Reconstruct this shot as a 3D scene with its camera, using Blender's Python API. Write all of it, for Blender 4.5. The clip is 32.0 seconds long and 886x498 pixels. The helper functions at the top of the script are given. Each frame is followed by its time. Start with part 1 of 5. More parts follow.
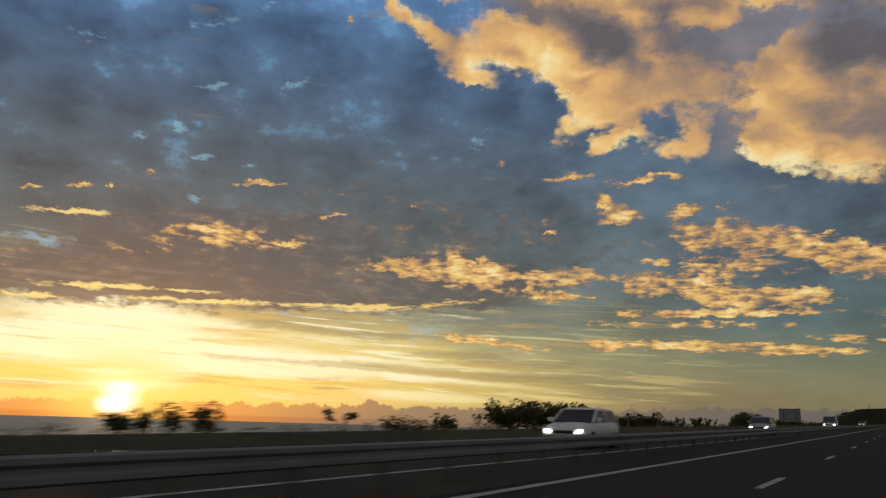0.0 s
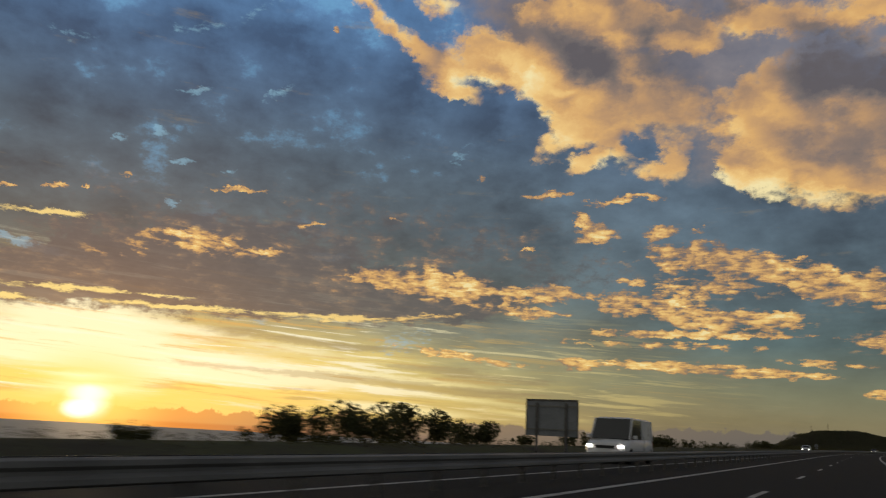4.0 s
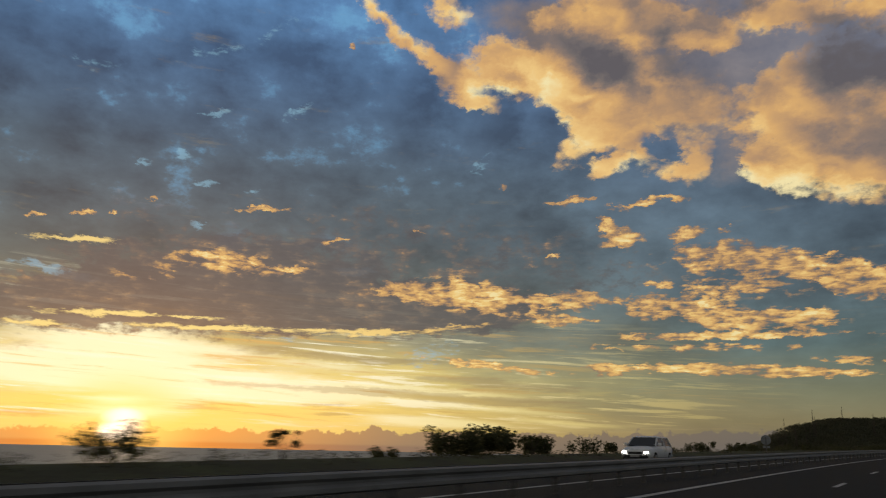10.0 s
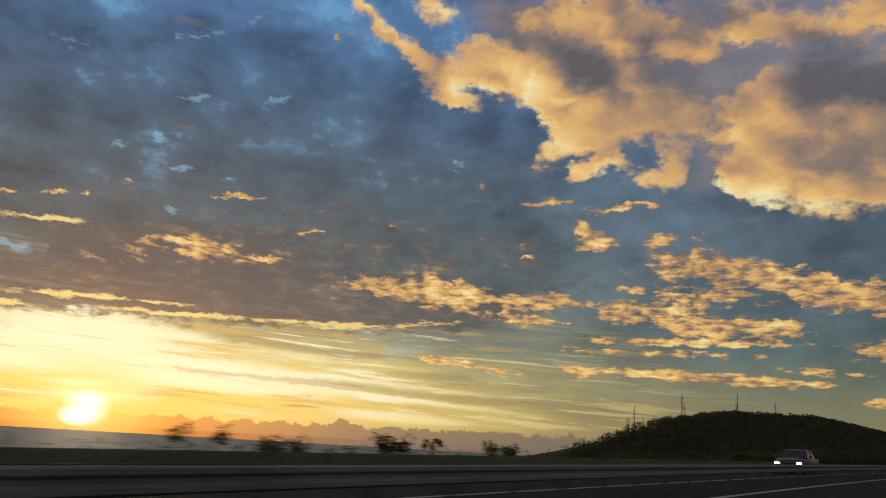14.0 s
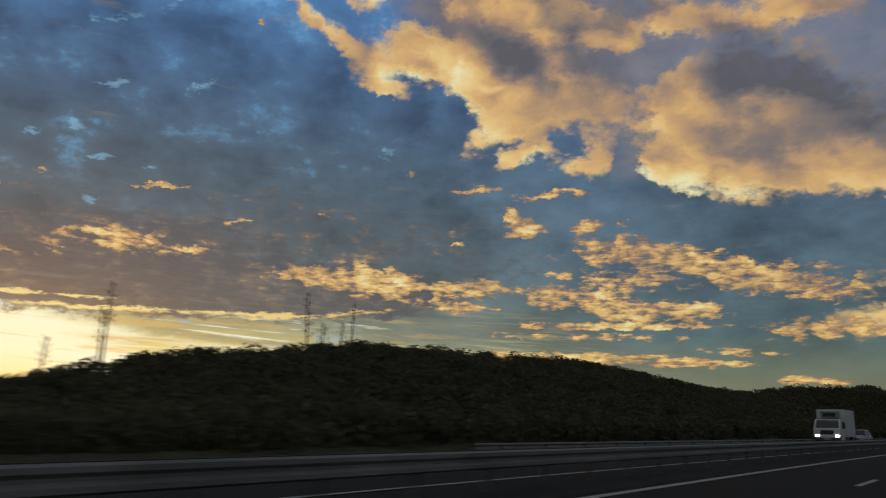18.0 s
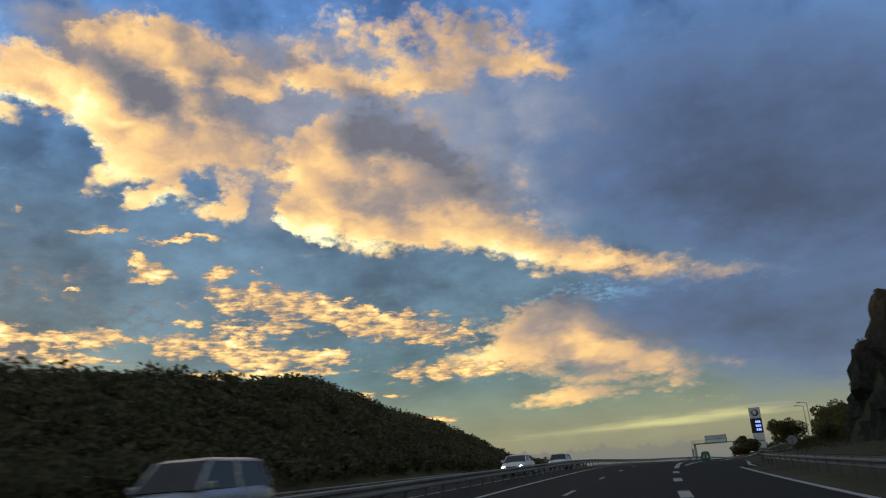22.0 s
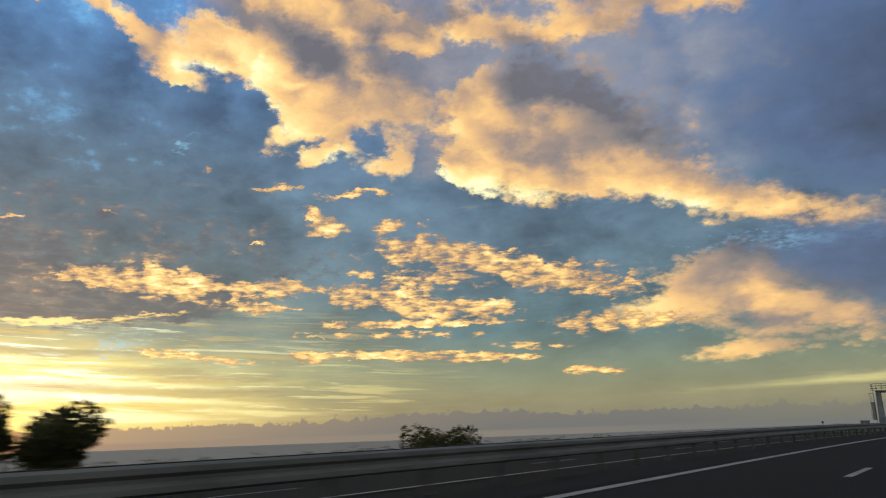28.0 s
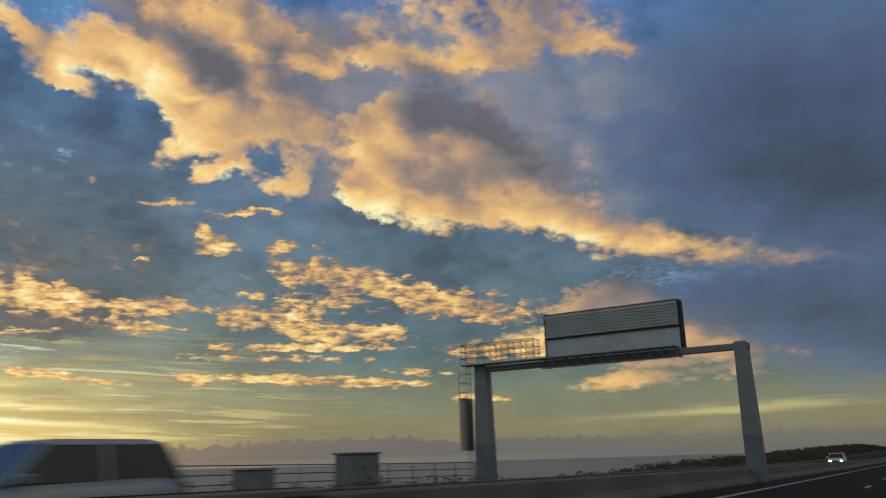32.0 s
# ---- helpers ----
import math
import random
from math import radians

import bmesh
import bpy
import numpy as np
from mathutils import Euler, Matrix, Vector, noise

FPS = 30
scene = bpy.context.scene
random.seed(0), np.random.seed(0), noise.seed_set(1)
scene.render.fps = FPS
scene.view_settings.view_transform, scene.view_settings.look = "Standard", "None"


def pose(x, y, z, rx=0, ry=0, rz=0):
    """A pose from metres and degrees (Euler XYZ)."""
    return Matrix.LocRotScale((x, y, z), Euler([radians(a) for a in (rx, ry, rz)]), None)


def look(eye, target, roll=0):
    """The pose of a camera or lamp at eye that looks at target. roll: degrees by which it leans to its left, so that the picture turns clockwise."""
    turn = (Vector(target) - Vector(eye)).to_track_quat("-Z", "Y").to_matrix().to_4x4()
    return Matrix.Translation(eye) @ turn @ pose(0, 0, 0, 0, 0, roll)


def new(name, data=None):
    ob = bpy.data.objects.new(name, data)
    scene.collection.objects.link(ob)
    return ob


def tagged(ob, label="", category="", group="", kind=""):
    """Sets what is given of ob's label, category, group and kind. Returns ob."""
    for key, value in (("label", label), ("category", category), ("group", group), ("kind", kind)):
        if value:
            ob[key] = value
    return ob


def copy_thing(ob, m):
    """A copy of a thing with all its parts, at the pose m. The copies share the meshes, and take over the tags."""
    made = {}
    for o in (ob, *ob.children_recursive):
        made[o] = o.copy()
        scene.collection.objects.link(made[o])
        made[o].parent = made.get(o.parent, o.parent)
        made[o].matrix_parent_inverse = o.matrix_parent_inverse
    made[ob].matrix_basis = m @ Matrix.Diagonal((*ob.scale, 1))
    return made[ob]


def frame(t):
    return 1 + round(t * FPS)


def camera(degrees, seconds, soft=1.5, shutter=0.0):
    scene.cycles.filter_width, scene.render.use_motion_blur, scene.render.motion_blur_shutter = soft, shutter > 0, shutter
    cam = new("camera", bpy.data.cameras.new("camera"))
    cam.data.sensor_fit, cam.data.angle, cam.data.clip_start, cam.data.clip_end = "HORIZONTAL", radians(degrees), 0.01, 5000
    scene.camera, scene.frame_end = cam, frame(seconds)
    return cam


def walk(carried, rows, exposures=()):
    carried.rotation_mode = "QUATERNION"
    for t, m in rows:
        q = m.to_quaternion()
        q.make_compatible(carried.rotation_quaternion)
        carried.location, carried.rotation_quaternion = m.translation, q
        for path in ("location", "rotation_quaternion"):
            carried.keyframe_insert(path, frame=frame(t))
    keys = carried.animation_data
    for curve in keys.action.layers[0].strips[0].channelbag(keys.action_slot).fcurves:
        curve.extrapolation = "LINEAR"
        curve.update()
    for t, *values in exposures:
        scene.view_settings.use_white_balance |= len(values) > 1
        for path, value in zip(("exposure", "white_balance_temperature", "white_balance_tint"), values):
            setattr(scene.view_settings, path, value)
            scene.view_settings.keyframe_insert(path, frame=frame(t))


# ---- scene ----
# The road is laid out by its length s (metres from the start), the offset d to the left of the driven line, and height.
SPEED, EYE = 25.0, 1.15
HEADING = ((-400, 31), (0, 31), (8, 30.5), (11, 32), (12, 33.3), (17, 40), (22, 47.5), (27, 54.7), (30, 58.5), (32, 60.5), (36, 62), (200, 62))
GRADE = ((-400, 0.6), (18, 0.6), (21, 0.72), (24.4, 0.6), (25.2, -0.35), (26.4, -0.4), (28, -0.1), (29.3, -0.2), (30.5, -0.52), (31.5, -0.85), (33, -0.95), (36, -0.7), (40, 0.0), (200, -0.1))
BANK = ((-400, 0.0), (12, 0.0), (17, 0.5), (22, 0.8), (27, 2.1), (200, 1.9))
S0, S1 = -300, 3000
S_ALL = np.arange(S0, S1 + 1, 1.0)
TURN = np.radians(np.interp(S_ALL / SPEED, [a for a, b in HEADING], [b for a, b in HEADING]))
RISE = np.tan(np.radians(np.interp(S_ALL / SPEED, [a for a, b in GRADE], [b for a, b in GRADE])))
LINE_X, LINE_Y, LINE_Z = np.cumsum(np.sin(TURN)), np.cumsum(np.cos(TURN)), np.cumsum(RISE)
LINE_X, LINE_Y, LINE_Z = LINE_X - LINE_X[-S0], LINE_Y - LINE_Y[-S0], LINE_Z - LINE_Z[-S0]
LINE_Z = LINE_Z - np.clip((S_ALL - 1000) / 800, 0, 1) ** 2 * 6


def heading(s):
    return float(np.interp(s, S_ALL, TURN))


def crossfall(s, d):
    b = float(np.interp(s / SPEED, [a for a, c in BANK], [c for a, c in BANK]))
    return math.tan(radians(b)) * min(max(d, -6.0), 7.5) * (1 - 0.7 * min(max((d - 8) / 6, 0.0), 1.0))


def at(s, d, z=0.0):
    """The place s along the road, d to its left, z above the road's surface."""
    a = heading(s)
    return Vector((float(np.interp(s, S_ALL, LINE_X)) - d * math.cos(a), float(np.interp(s, S_ALL, LINE_Y)) + d * math.sin(a),
                   float(np.interp(s, S_ALL, LINE_Z)) + crossfall(s, d) + z))


def stand(s, d, z=0.0, turn=0.0):
    """A pose on the road: its y axis runs ahead along the road, its x axis to the right, turned by some degrees."""
    return Matrix.Translation(at(s, d, z)) @ Matrix.Rotation(-heading(s) + radians(turn), 4, "Z")


# ---- camera ----
DRIFT = ((0, 0.0), (25, 0.0), (27, 0.12), (29, 0.3), (30, 0.5), (31, 0.65), (32, 0.6))
cam = camera(59.85, 32.0, soft=1.1, shutter=0.5)
WALK = (
    (0, -0.34, 12.61, -1.50), (0.5, -0.22, 13.74, -1.18), (1, -1.06, 13.86, -2.90), (1.5, -0.92, 14.99, -2.48), (2, -0.32, 15.71, -3.96),
    (2.5, -0.52, 15.80, -4.39), (3, -1.24, 15.83, -2.75), (3.5, -2.49, 14.79, -3.03), (5.5, -1.28, 12.86, -3.53), (6, -0.87, 13.56, -3.98),
    (6.5, -0.75, 14.33, -3.16), (7, -1.09, 14.66, -1.66), (7.5, -1.57, 14.63, -1.94), (8, -1.63, 13.75, -2.25), (8.5, -0.63, 14.52, -1.36),
    (9, -0.27, 14.64, -1.68), (9.5, -0.41, 13.81, -1.74), (10, -0.04, 14.41, -1.10), (10.5, 3.99, 13.19, -0.47), (11, 6.38, 14.16, 0.44),
    (11.5, 3.85, 14.49, -1.23), (12, 0.47, 14.93, -1.25), (12.5, -1.09, 15.16, -2.40), (13, -1.96, 15.42, -2.25), (13.5, -1.95, 14.97, -2.12),
    (14, -2.45, 14.25, -3.13), (14.5, -2.93, 14.19, -2.96), (16.5, -5.08, 13.41, -3.70), (17, -5.33, 12.45, -3.47), (17.5, -6.18, 13.24, -2.76),
    (18, -7.33, 13.54, -1.28), (18.5, -8.80, 13.32, -0.42), (19, -10.81, 14.14, -0.27), (19.5, -14.66, 14.51, 1.16), (20, -19.75, 14.83, 1.66),
    (20.5, -27.61, 16.13, 2.31), (21, -31.71, 15.81, 2.58), (21.5, -33.73, 15.63, 4.94), (22, -33.57, 16.42, 4.19), (22.5, -33.86, 16.18, 3.50),
    (23, -34.01, 16.46, 3.87), (23.5, -33.92, 16.06, 4.13), (24, -34.25, 16.33, 3.61), (24.5, -34.53, 16.69, 3.74), (26.5, -29.39, 15.36, 2.65),
    (27, -28.56, 14.81, 1.98), (27.5, -22.94, 13.83, 1.67), (28, -21.58, 13.38, 2.03), (28.5, -23.40, 13.67, 1.27), (29, -25.70, 14.33, 0.80),
    (29.5, -27.78, 14.98, 1.21), (30, -29.49, 14.80, 1.29), (30.5, -30.87, 14.46, 0.51), (31, -33.04, 14.92, 0.75), (31.5, -31.98, 15.00, 2.13),
    (32, -29.73, 15.03, 1.63),
)
walk(cam, [(t, Matrix.Translation(at(SPEED * t, float(np.interp(t, [a for a, b in DRIFT], [b for a, b in DRIFT])), EYE)) @ pose(0, 0, 0, 90 + p, r, y)) for t, y, p, r in WALK],
     exposures=((0.0, 0.0, 6500, 10), (14.0, -0.02, 6450, 10), (17.0, -0.05, 6250, 8), (18.8, -0.08, 5750, 6), (20.2, 0.65, 5750, 5), (25.0, 0.68, 5850, 5), (28.0, 0.58, 6000, 6), (30.0, 0.32, 6100, 6), (32.0, 0.24, 6050, 6)))

# ---- sky and sun ----
def srgb(r, g, b):
    return tuple(c / 12.92 if c <= 0.04045 else ((c + 0.055) / 1.055) ** 2.4 for c in (r / 255, g / 255, b / 255))


class Nodes:
    """A short way to write a node tree."""

    def __init__(self, tree):
        self.tree = tree

    def put(self, socket, v):
        if isinstance(v, bpy.types.NodeSocket):
            self.tree.links.new(v, socket)
        else:
            socket.default_value = v

    def math(self, op, a, b=None, c=None, clamp=False):
        n = self.tree.nodes.new("ShaderNodeMath")
        n.operation, n.use_clamp = op, clamp
        for i, v in enumerate((a, b, c)):
            if v is not None:
                self.put(n.inputs[i], v)
        return n.outputs[0]

    def vec(self, op, a, b=None, scale=None):
        n = self.tree.nodes.new("ShaderNodeVectorMath")
        n.operation = op
        self.put(n.inputs[0], a)
        if b is not None:
            self.put(n.inputs[1], b)
        if scale is not None:
            self.put(n.inputs[3], scale)
        return n.outputs[1] if op == "LENGTH" else n.outputs[0]

    def xyz(self, x, y, z=0.0):
        n = self.tree.nodes.new("ShaderNodeCombineXYZ")
        for i, v in enumerate((x, y, z)):
            self.put(n.inputs[i], v)
        return n.outputs[0]

    def step(self, v, lo, hi, a=0.0, b=1.0):
        n = self.tree.nodes.new("ShaderNodeMapRange")
        n.interpolation_type = "SMOOTHSTEP"
        for i, k in enumerate((v, lo, hi, a, b)):
            self.put(n.inputs[i], k)
        return n.outputs[0]

    def line(self, v, lo, hi, a=0.0, b=1.0):
        n = self.tree.nodes.new("ShaderNodeMapRange")
        for i, k in enumerate((v, lo, hi, a, b)):
            self.put(n.inputs[i], k)
        return n.outputs[0]

    def noise(self, p, scale, detail=6.0, rough=0.55, distort=0.0):
        n = self.tree.nodes.new("ShaderNodeTexNoise")
        self.put(n.inputs["Vector"], p)
        n.inputs["Scale"].default_value, n.inputs["Detail"].default_value = scale, detail
        n.inputs["Roughness"].default_value, n.inputs["Distortion"].default_value = rough, distort
        return n

    def mix(self, fac, a, b, mode="MIX"):
        n = self.tree.nodes.new("ShaderNodeMix")
        n.data_type, n.blend_type, n.clamp_factor = "RGBA", mode, True
        self.put(n.inputs[0], fac)
        for i, v in ((6, a), (7, b)):
            self.put(n.inputs[i], (*v, 1.0) if isinstance(v, tuple) and len(v) == 3 else v)
        return n.outputs[2]

    def ramp(self, v, *stops):
        n = self.tree.nodes.new("ShaderNodeValToRGB")
        self.put(n.inputs[0], v)
        e = n.color_ramp.elements
        while len(e) < len(stops):
            e.new(0.5)
        for k, (pos, colour) in zip(e, stops):
            k.position, k.color = pos, (*colour, 1.0)
        return n.outputs[0]


SUN_AZ, SUN_EL = -22.1, 1.1
world = bpy.data.worlds.new("evening_sky")
scene.world = world
world.use_nodes = True
world.node_tree.nodes.clear()
N = Nodes(world.node_tree)
way = N.tree.nodes.new("ShaderNodeTexCoord").outputs["Generated"]
split = N.tree.nodes.new("ShaderNodeSeparateXYZ")
N.put(split.inputs[0], way)
wx, wy, wz = split.outputs
az = N.math("DEGREES", N.math("ARCTAN2", wx, wy))
el = N.math("DEGREES", N.math("ARCSINE", wz))
low = N.math("MAXIMUM", el, 0.0)
# the sky drawn out flat: clouds flatten into streaks towards the horizon
high = N.math("MULTIPLY_ADD", N.math("LOGARITHM", N.math("MULTIPLY_ADD", low, 0.2, 1.0), math.e), 13.0, N.math("MULTIPLY", low, 1.1))
flat = N.xyz(az, high, 0.0)
n_big = N.noise(flat, 0.085, 6.0, 0.55)
n_mid = N.noise(flat, 0.26, 8.0, 0.6)
n_fine = N.noise(flat, 0.75, 6.0, 0.65)
n_tiny = N.noise(N.vec("MULTIPLY", flat, (0.62, 1.0, 0.0)), 1.9, 5.0, 0.6)
view = N.xyz(az, el, 0.0)
half = (0.5, 0.5, 0.5)
soft = N.step(el, 0.0, 16.0, 0.10, 1.0)
jog = N.vec("MULTIPLY", N.vec("SUBTRACT", n_mid.outputs[1], half), (2.4, 2.1, 0.0))
jog2 = N.vec("MULTIPLY", N.vec("SUBTRACT", n_fine.outputs[1], half), (1.9, 1.6, 0.0))
where = N.vec("ADD", view, N.vec("SCALE", N.vec("ADD", jog, jog2), scale=soft))
where_fine = N.vec("ADD", view, N.vec("SCALE", N.vec("ADD", jog2, N.vec("MULTIPLY", jog, (0.5, 0.3, 0.0))), scale=soft))
sunward = N.vec("ADD", where, (-2.6, -1.9, 0.0))

fields = {}


def blob(field, u, v, w, h, turn, k=1.0):
    """One soft cloud body of a field: its place in azimuth and elevation, half width and height, tilt and weight."""
    wide = 1.15 if field in ("puff", "dot", "gold") else 1.35
    m = N.tree.nodes.new("ShaderNodeMapping")
    m.vector_type = "TEXTURE"
    N.put(m.inputs[0], where_fine if field in ("puff", "dot", "thin", "pale", "glow", "core", "gold", "bright") else where)
    m.inputs[1].default_value, m.inputs[2].default_value, m.inputs[3].default_value = (u, v, 0), (0, 0, radians(turn)), (w * wide, h * wide, 1)
    g = N.tree.nodes.new("ShaderNodeTexGradient")
    g.gradient_type = "SPHERICAL"
    N.put(g.inputs[0], m.outputs[0])
    fields[field] = N.math("MULTIPLY_ADD", g.outputs[1], k, fields.get(field, 0.0))
    if field == "body" and k > 0:
        m2 = N.tree.nodes.new("ShaderNodeMapping")
        m2.vector_type = "TEXTURE"
        N.put(m2.inputs[0], sunward)
        m2.inputs[1].default_value, m2.inputs[2].default_value, m2.inputs[3].default_value = (u, v, 0), (0, 0, radians(turn)), (w * wide, h * wide, 1)
        g2 = N.tree.nodes.new("ShaderNodeTexGradient")
        g2.gradient_type = "SPHERICAL"
        N.put(g2.inputs[0], m2.outputs[0])
        fields["before"] = N.math("MULTIPLY_ADD", g2.outputs[1], k, fields.get("before", 0.0))


blob("body", 42.2, 10.4, 3.4, 1.6, 19)
blob("body", 44.9, 8.3, 6.9, 2.9, -11, 0.85)
blob("body", 38.2, 7.9, 4.2, 1.2, 3, 0.8)
blob("body", 50.7, 6.7, 6.5, 2.4, -11, 0.3)
blob("body", 42.8, 4.8, 3.2, 0.6, 3, 0.9)
blob("puff", 20.8, 13.2, 5.6, 1.3, -5)
blob("puff", 25.5, 12.3, 4.5, 1.1, -7)
blob("puff", 28.2, 11.2, 3.0, 1.0, -7)
blob("puff", 21.1, 11.2, 4.8, 0.8, -6, 0.7)
blob("puff", 16.8, 10.0, 5.0, 1.1, -4)
blob("puff", 20.5, 9.0, 3.7, 0.9, -5)
blob("puff", 24.5, 8.7, 3.5, 1.1, -2)
blob("puff", 9.5, 10.6, 3.7, 0.7, -0)
blob("puff", 8.7, 9.2, 3.3, 0.4, 0)
blob("puff", 19.7, 7.9, 8.9, 0.3, -1)
blob("puff", 18.2, 7.1, 9.8, 0.3, -1, 0.7)
blob("puff", 20.3, 5.6, 6.2, 0.5, -3)
blob("puff", 12.1, 5.6, 2.2, 0.5, 0)
blob("puff", 25.6, 5.2, 4.4, 0.4, -1, 0.8)
blob("puff", 32.0, 10.6, 5.5, 1.5, -8)
blob("puff", 35.2, 7.3, 6.3, 1.0, -1, 0.9)
blob("puff", 32.5, 4.0, 2.9, 0.4, -4, 0.9)
blob("puff", 28.4, 6.0, 3.3, 0.3, -3, 0.7)
blob("puff", 1.9, 10.9, 6.4, 1.3, -7)
blob("puff", -3.7, 11.2, 2.6, 0.7, -6, 0.8)
blob("puff", 3.3, 5.8, 7.1, 0.4, -5, 0.8)
blob("band", -26.0, 8.9, 11.5, 1.8, 4)
blob("band", -16.1, 10.8, 10.4, 3.2, 2)
blob("band", -7.0, 9.7, 11.8, 1.9, -0)
blob("band", 0.2, 10.1, 7.2, 1.7, -1)
blob("band", -6.4, 14.2, 21.5, 3.3, 0, 0.3)
blob("band", 8.3, 12.3, 12.6, 2.5, -4, 0.15)
blob("shade", 57.2, 17.8, 21.4, 7.1, -19)
blob("shade", 65.4, 21.4, 14.5, 9.5, -16)
blob("shade", 53.5, 24.6, 13.7, 6.3, -21, 0.5)
blob("shade", 53.9, 9.7, 11.3, 2.4, -11, 1.1)
blob("shade", 60.7, 6.7, 12.1, 4.1, -8, 0.9)
blob("shade", 60.7, 16.0, 14.4, 3.1, -16, 0.5)
blob("shade", 30.3, 25.0, 5.4, 2.4, -31, 0.6)
blob("shade", 35.3, 26.7, 7.8, 3.3, -8, 0.3)
blob("pale", -6.7, 12.5, 1.7, 0.4, 3)
blob("pale", 49.4, 11.9, 10.0, 1.0, -2, 0.6)
blob("glow", -22.9, 4.2, 15.8, 1.4, -2)
blob("glow", -23.5, 6.2, 7.5, 2.3, -1)
blob("glow", -12.3, 3.8, 12.0, 1.0, -2, 0.7)
blob("glow", -22.0, 1.9, 4.3, 1.0, 3)
blob("glow", -9.2, 5.6, 10.6, 0.6, -5, 0.5)
blob("glow", 2.9, 1.5, 17.1, 0.6, -0, 0.35)
blob("glow", 48.1, 2.4, 10.1, 0.4, 1, 0.5)
blob("glow", 53.9, 2.9, 5.9, 0.7, 1, 0.3)
blob("thin", -27.3, 1.6, 4.6, 0.3, 1)
blob("thin", -9.0, 2.7, 2.4, 0.2, 0)
blob("thin", -8.1, 2.1, 1.6, 0.2, 0)
blob("thin", -10.7, 3.9, 7.2, 0.3, -2)
blob("thin", 2.9, 3.3, 7.4, 0.5, -2)
blob("thin", -17.5, 2.3, 2.6, 0.2, 0)
blob("thin", -2.5, 3.6, 6.2, 0.3, -4)
blob("thin", -28.9, 6.0, 2.3, 0.5, 3)
blob("thin", -6.7, 6.1, 8.3, 0.4, -3)
blob("thin", 4.9, 4.4, 9.0, 0.4, -4)
blob("core", -22.1, 0.9, 1.35, 1.0, 2)
blob("core", -22.0, 1.9, 2.8, 0.55, 0, 0.55)
blob("core", -22.7, 2.7, 2.8, 0.3, 1, 0.4)
blob("core", -22.7, 0.5, 1.0, 0.5, 2, 0.8)
blob("glow", 0.1, 3.9, 6.8, 0.3, -3, 0.8)
blob("glow", 2.9, 2.8, 8.5, 0.3, -4, 0.7)
blob("glow", -1.4, 1.8, 4.9, 0.4, -2, 0.7)
blob("glow", 7.7, 1.9, 4.5, 0.2, -4, 0.5)
blob("dim", 19.3, 23.7, 3.34, 1.33, -16, 0.9)
blob("dim", 31.1, 25.3, 3.59, 2.16, -10, 0.5)
blob("dim", 13.9, 27.4, 3.96, 1.27, -25, 0.6)
blob("body", -5.5, 30.8, 2.64, 0.65, -38, 0.75)
blob("body", -2.2, 28.5, 2.55, 0.85, -32, 0.95)
blob("body", 0.1, 31.6, 1.73, 1.14, -23, 0.75)
blob("body", 0.6, 26.8, 2.27, 1.38, -39)
blob("body", 2.3, 25.0, 0.62, 1.82, 79)
blob("body", 4.3, 27.6, 2.84, 1.95, -17)
blob("body", 7.5, 27.0, 4.06, 1.72, -23)
blob("body", 10.7, 24.7, 2.29, 1.89, -29)
blob("body", 10.9, 22.0, 1.09, 2.36, -59)
blob("body", 12.2, 20.1, 1.54, 0.66, 16)
blob("body", 14.2, 21.7, 2.36, 1.71, -21)
blob("body", 13.0, 28.2, 5.35, 1.98, -20, 0.7)
blob("body", 18.4, 20.3, 1.81, 1.60, -3, 1.15)
blob("body", 21.0, 20.0, 0.96, 0.95, -4, -1.1)
blob("body", 16.4, 21.2, 0.56, 2.11, 72, -0.9)
blob("body", 8.0, 30.7, 1.64, 0.65, 16, 0.75)
blob("body", 11.2, 31.0, 2.07, 1.35, -2, 0.85)
blob("body", 14.8, 30.4, 2.70, 1.61, -12)
blob("body", 19.0, 29.2, 3.24, 1.21, -16)
blob("body", 21.0, 28.2, 1.34, 0.61, -6)
blob("body", 24.3, 29.8, 3.68, 1.84, -8, 0.45)
blob("body", 28.5, 28.2, 4.62, 0.93, -17, 0.45)
blob("body", 32.7, 29.3, 2.88, 2.07, -12, 0.2)
blob("body", 17.7, 24.7, 5.11, 2.44, -18, 0.6)
blob("body", 23.7, 19.4, 1.91, 1.17, -29)
blob("body", 25.2, 21.9, 3.16, 3.49, -0)
blob("body", 28.7, 18.1, 4.79, 1.42, -9)
blob("body", 31.4, 21.0, 4.89, 3.14, -12)
blob("body", 35.9, 17.6, 4.84, 1.35, -9, 0.85)
blob("body", 28.0, 25.0, 4.05, 2.13, 17, 0.85)
blob("body", 33.4, 24.6, 3.65, 2.26, -3, 0.7)
blob("body", 37.0, 20.5, 4.88, 2.78, -18, 0.8)
blob("body", 41.3, 16.5, 5.18, 1.85, -17, 0.65)
blob("body", 45.8, 14.8, 5.02, 1.41, -14, 0.55)
blob("body", 50.2, 13.6, 5.23, 1.06, -10, 0.5)
blob("body", 40.7, 24.1, 3.41, 2.18, -53, 0.35)
blob("body", 55.6, 12.3, 4.16, 0.59, -3, 0.4)
blob("body", 15.1, 31.3, 3.73, 1.63, -12, 0.8)
blob("body", 19.1, 29.4, 2.24, 1.42, -10)
blob("body", 8.1, 31.5, 2.39, 0.63, 18, 0.7)
blob("body", 25.4, 29.2, 4.12, 1.11, 1, 0.5)
blob("body", 31.4, 28.7, 5.11, 0.96, -4, 0.75)
blob("body", 36.6, 29.1, 4.21, 1.60, -4, 0.6)
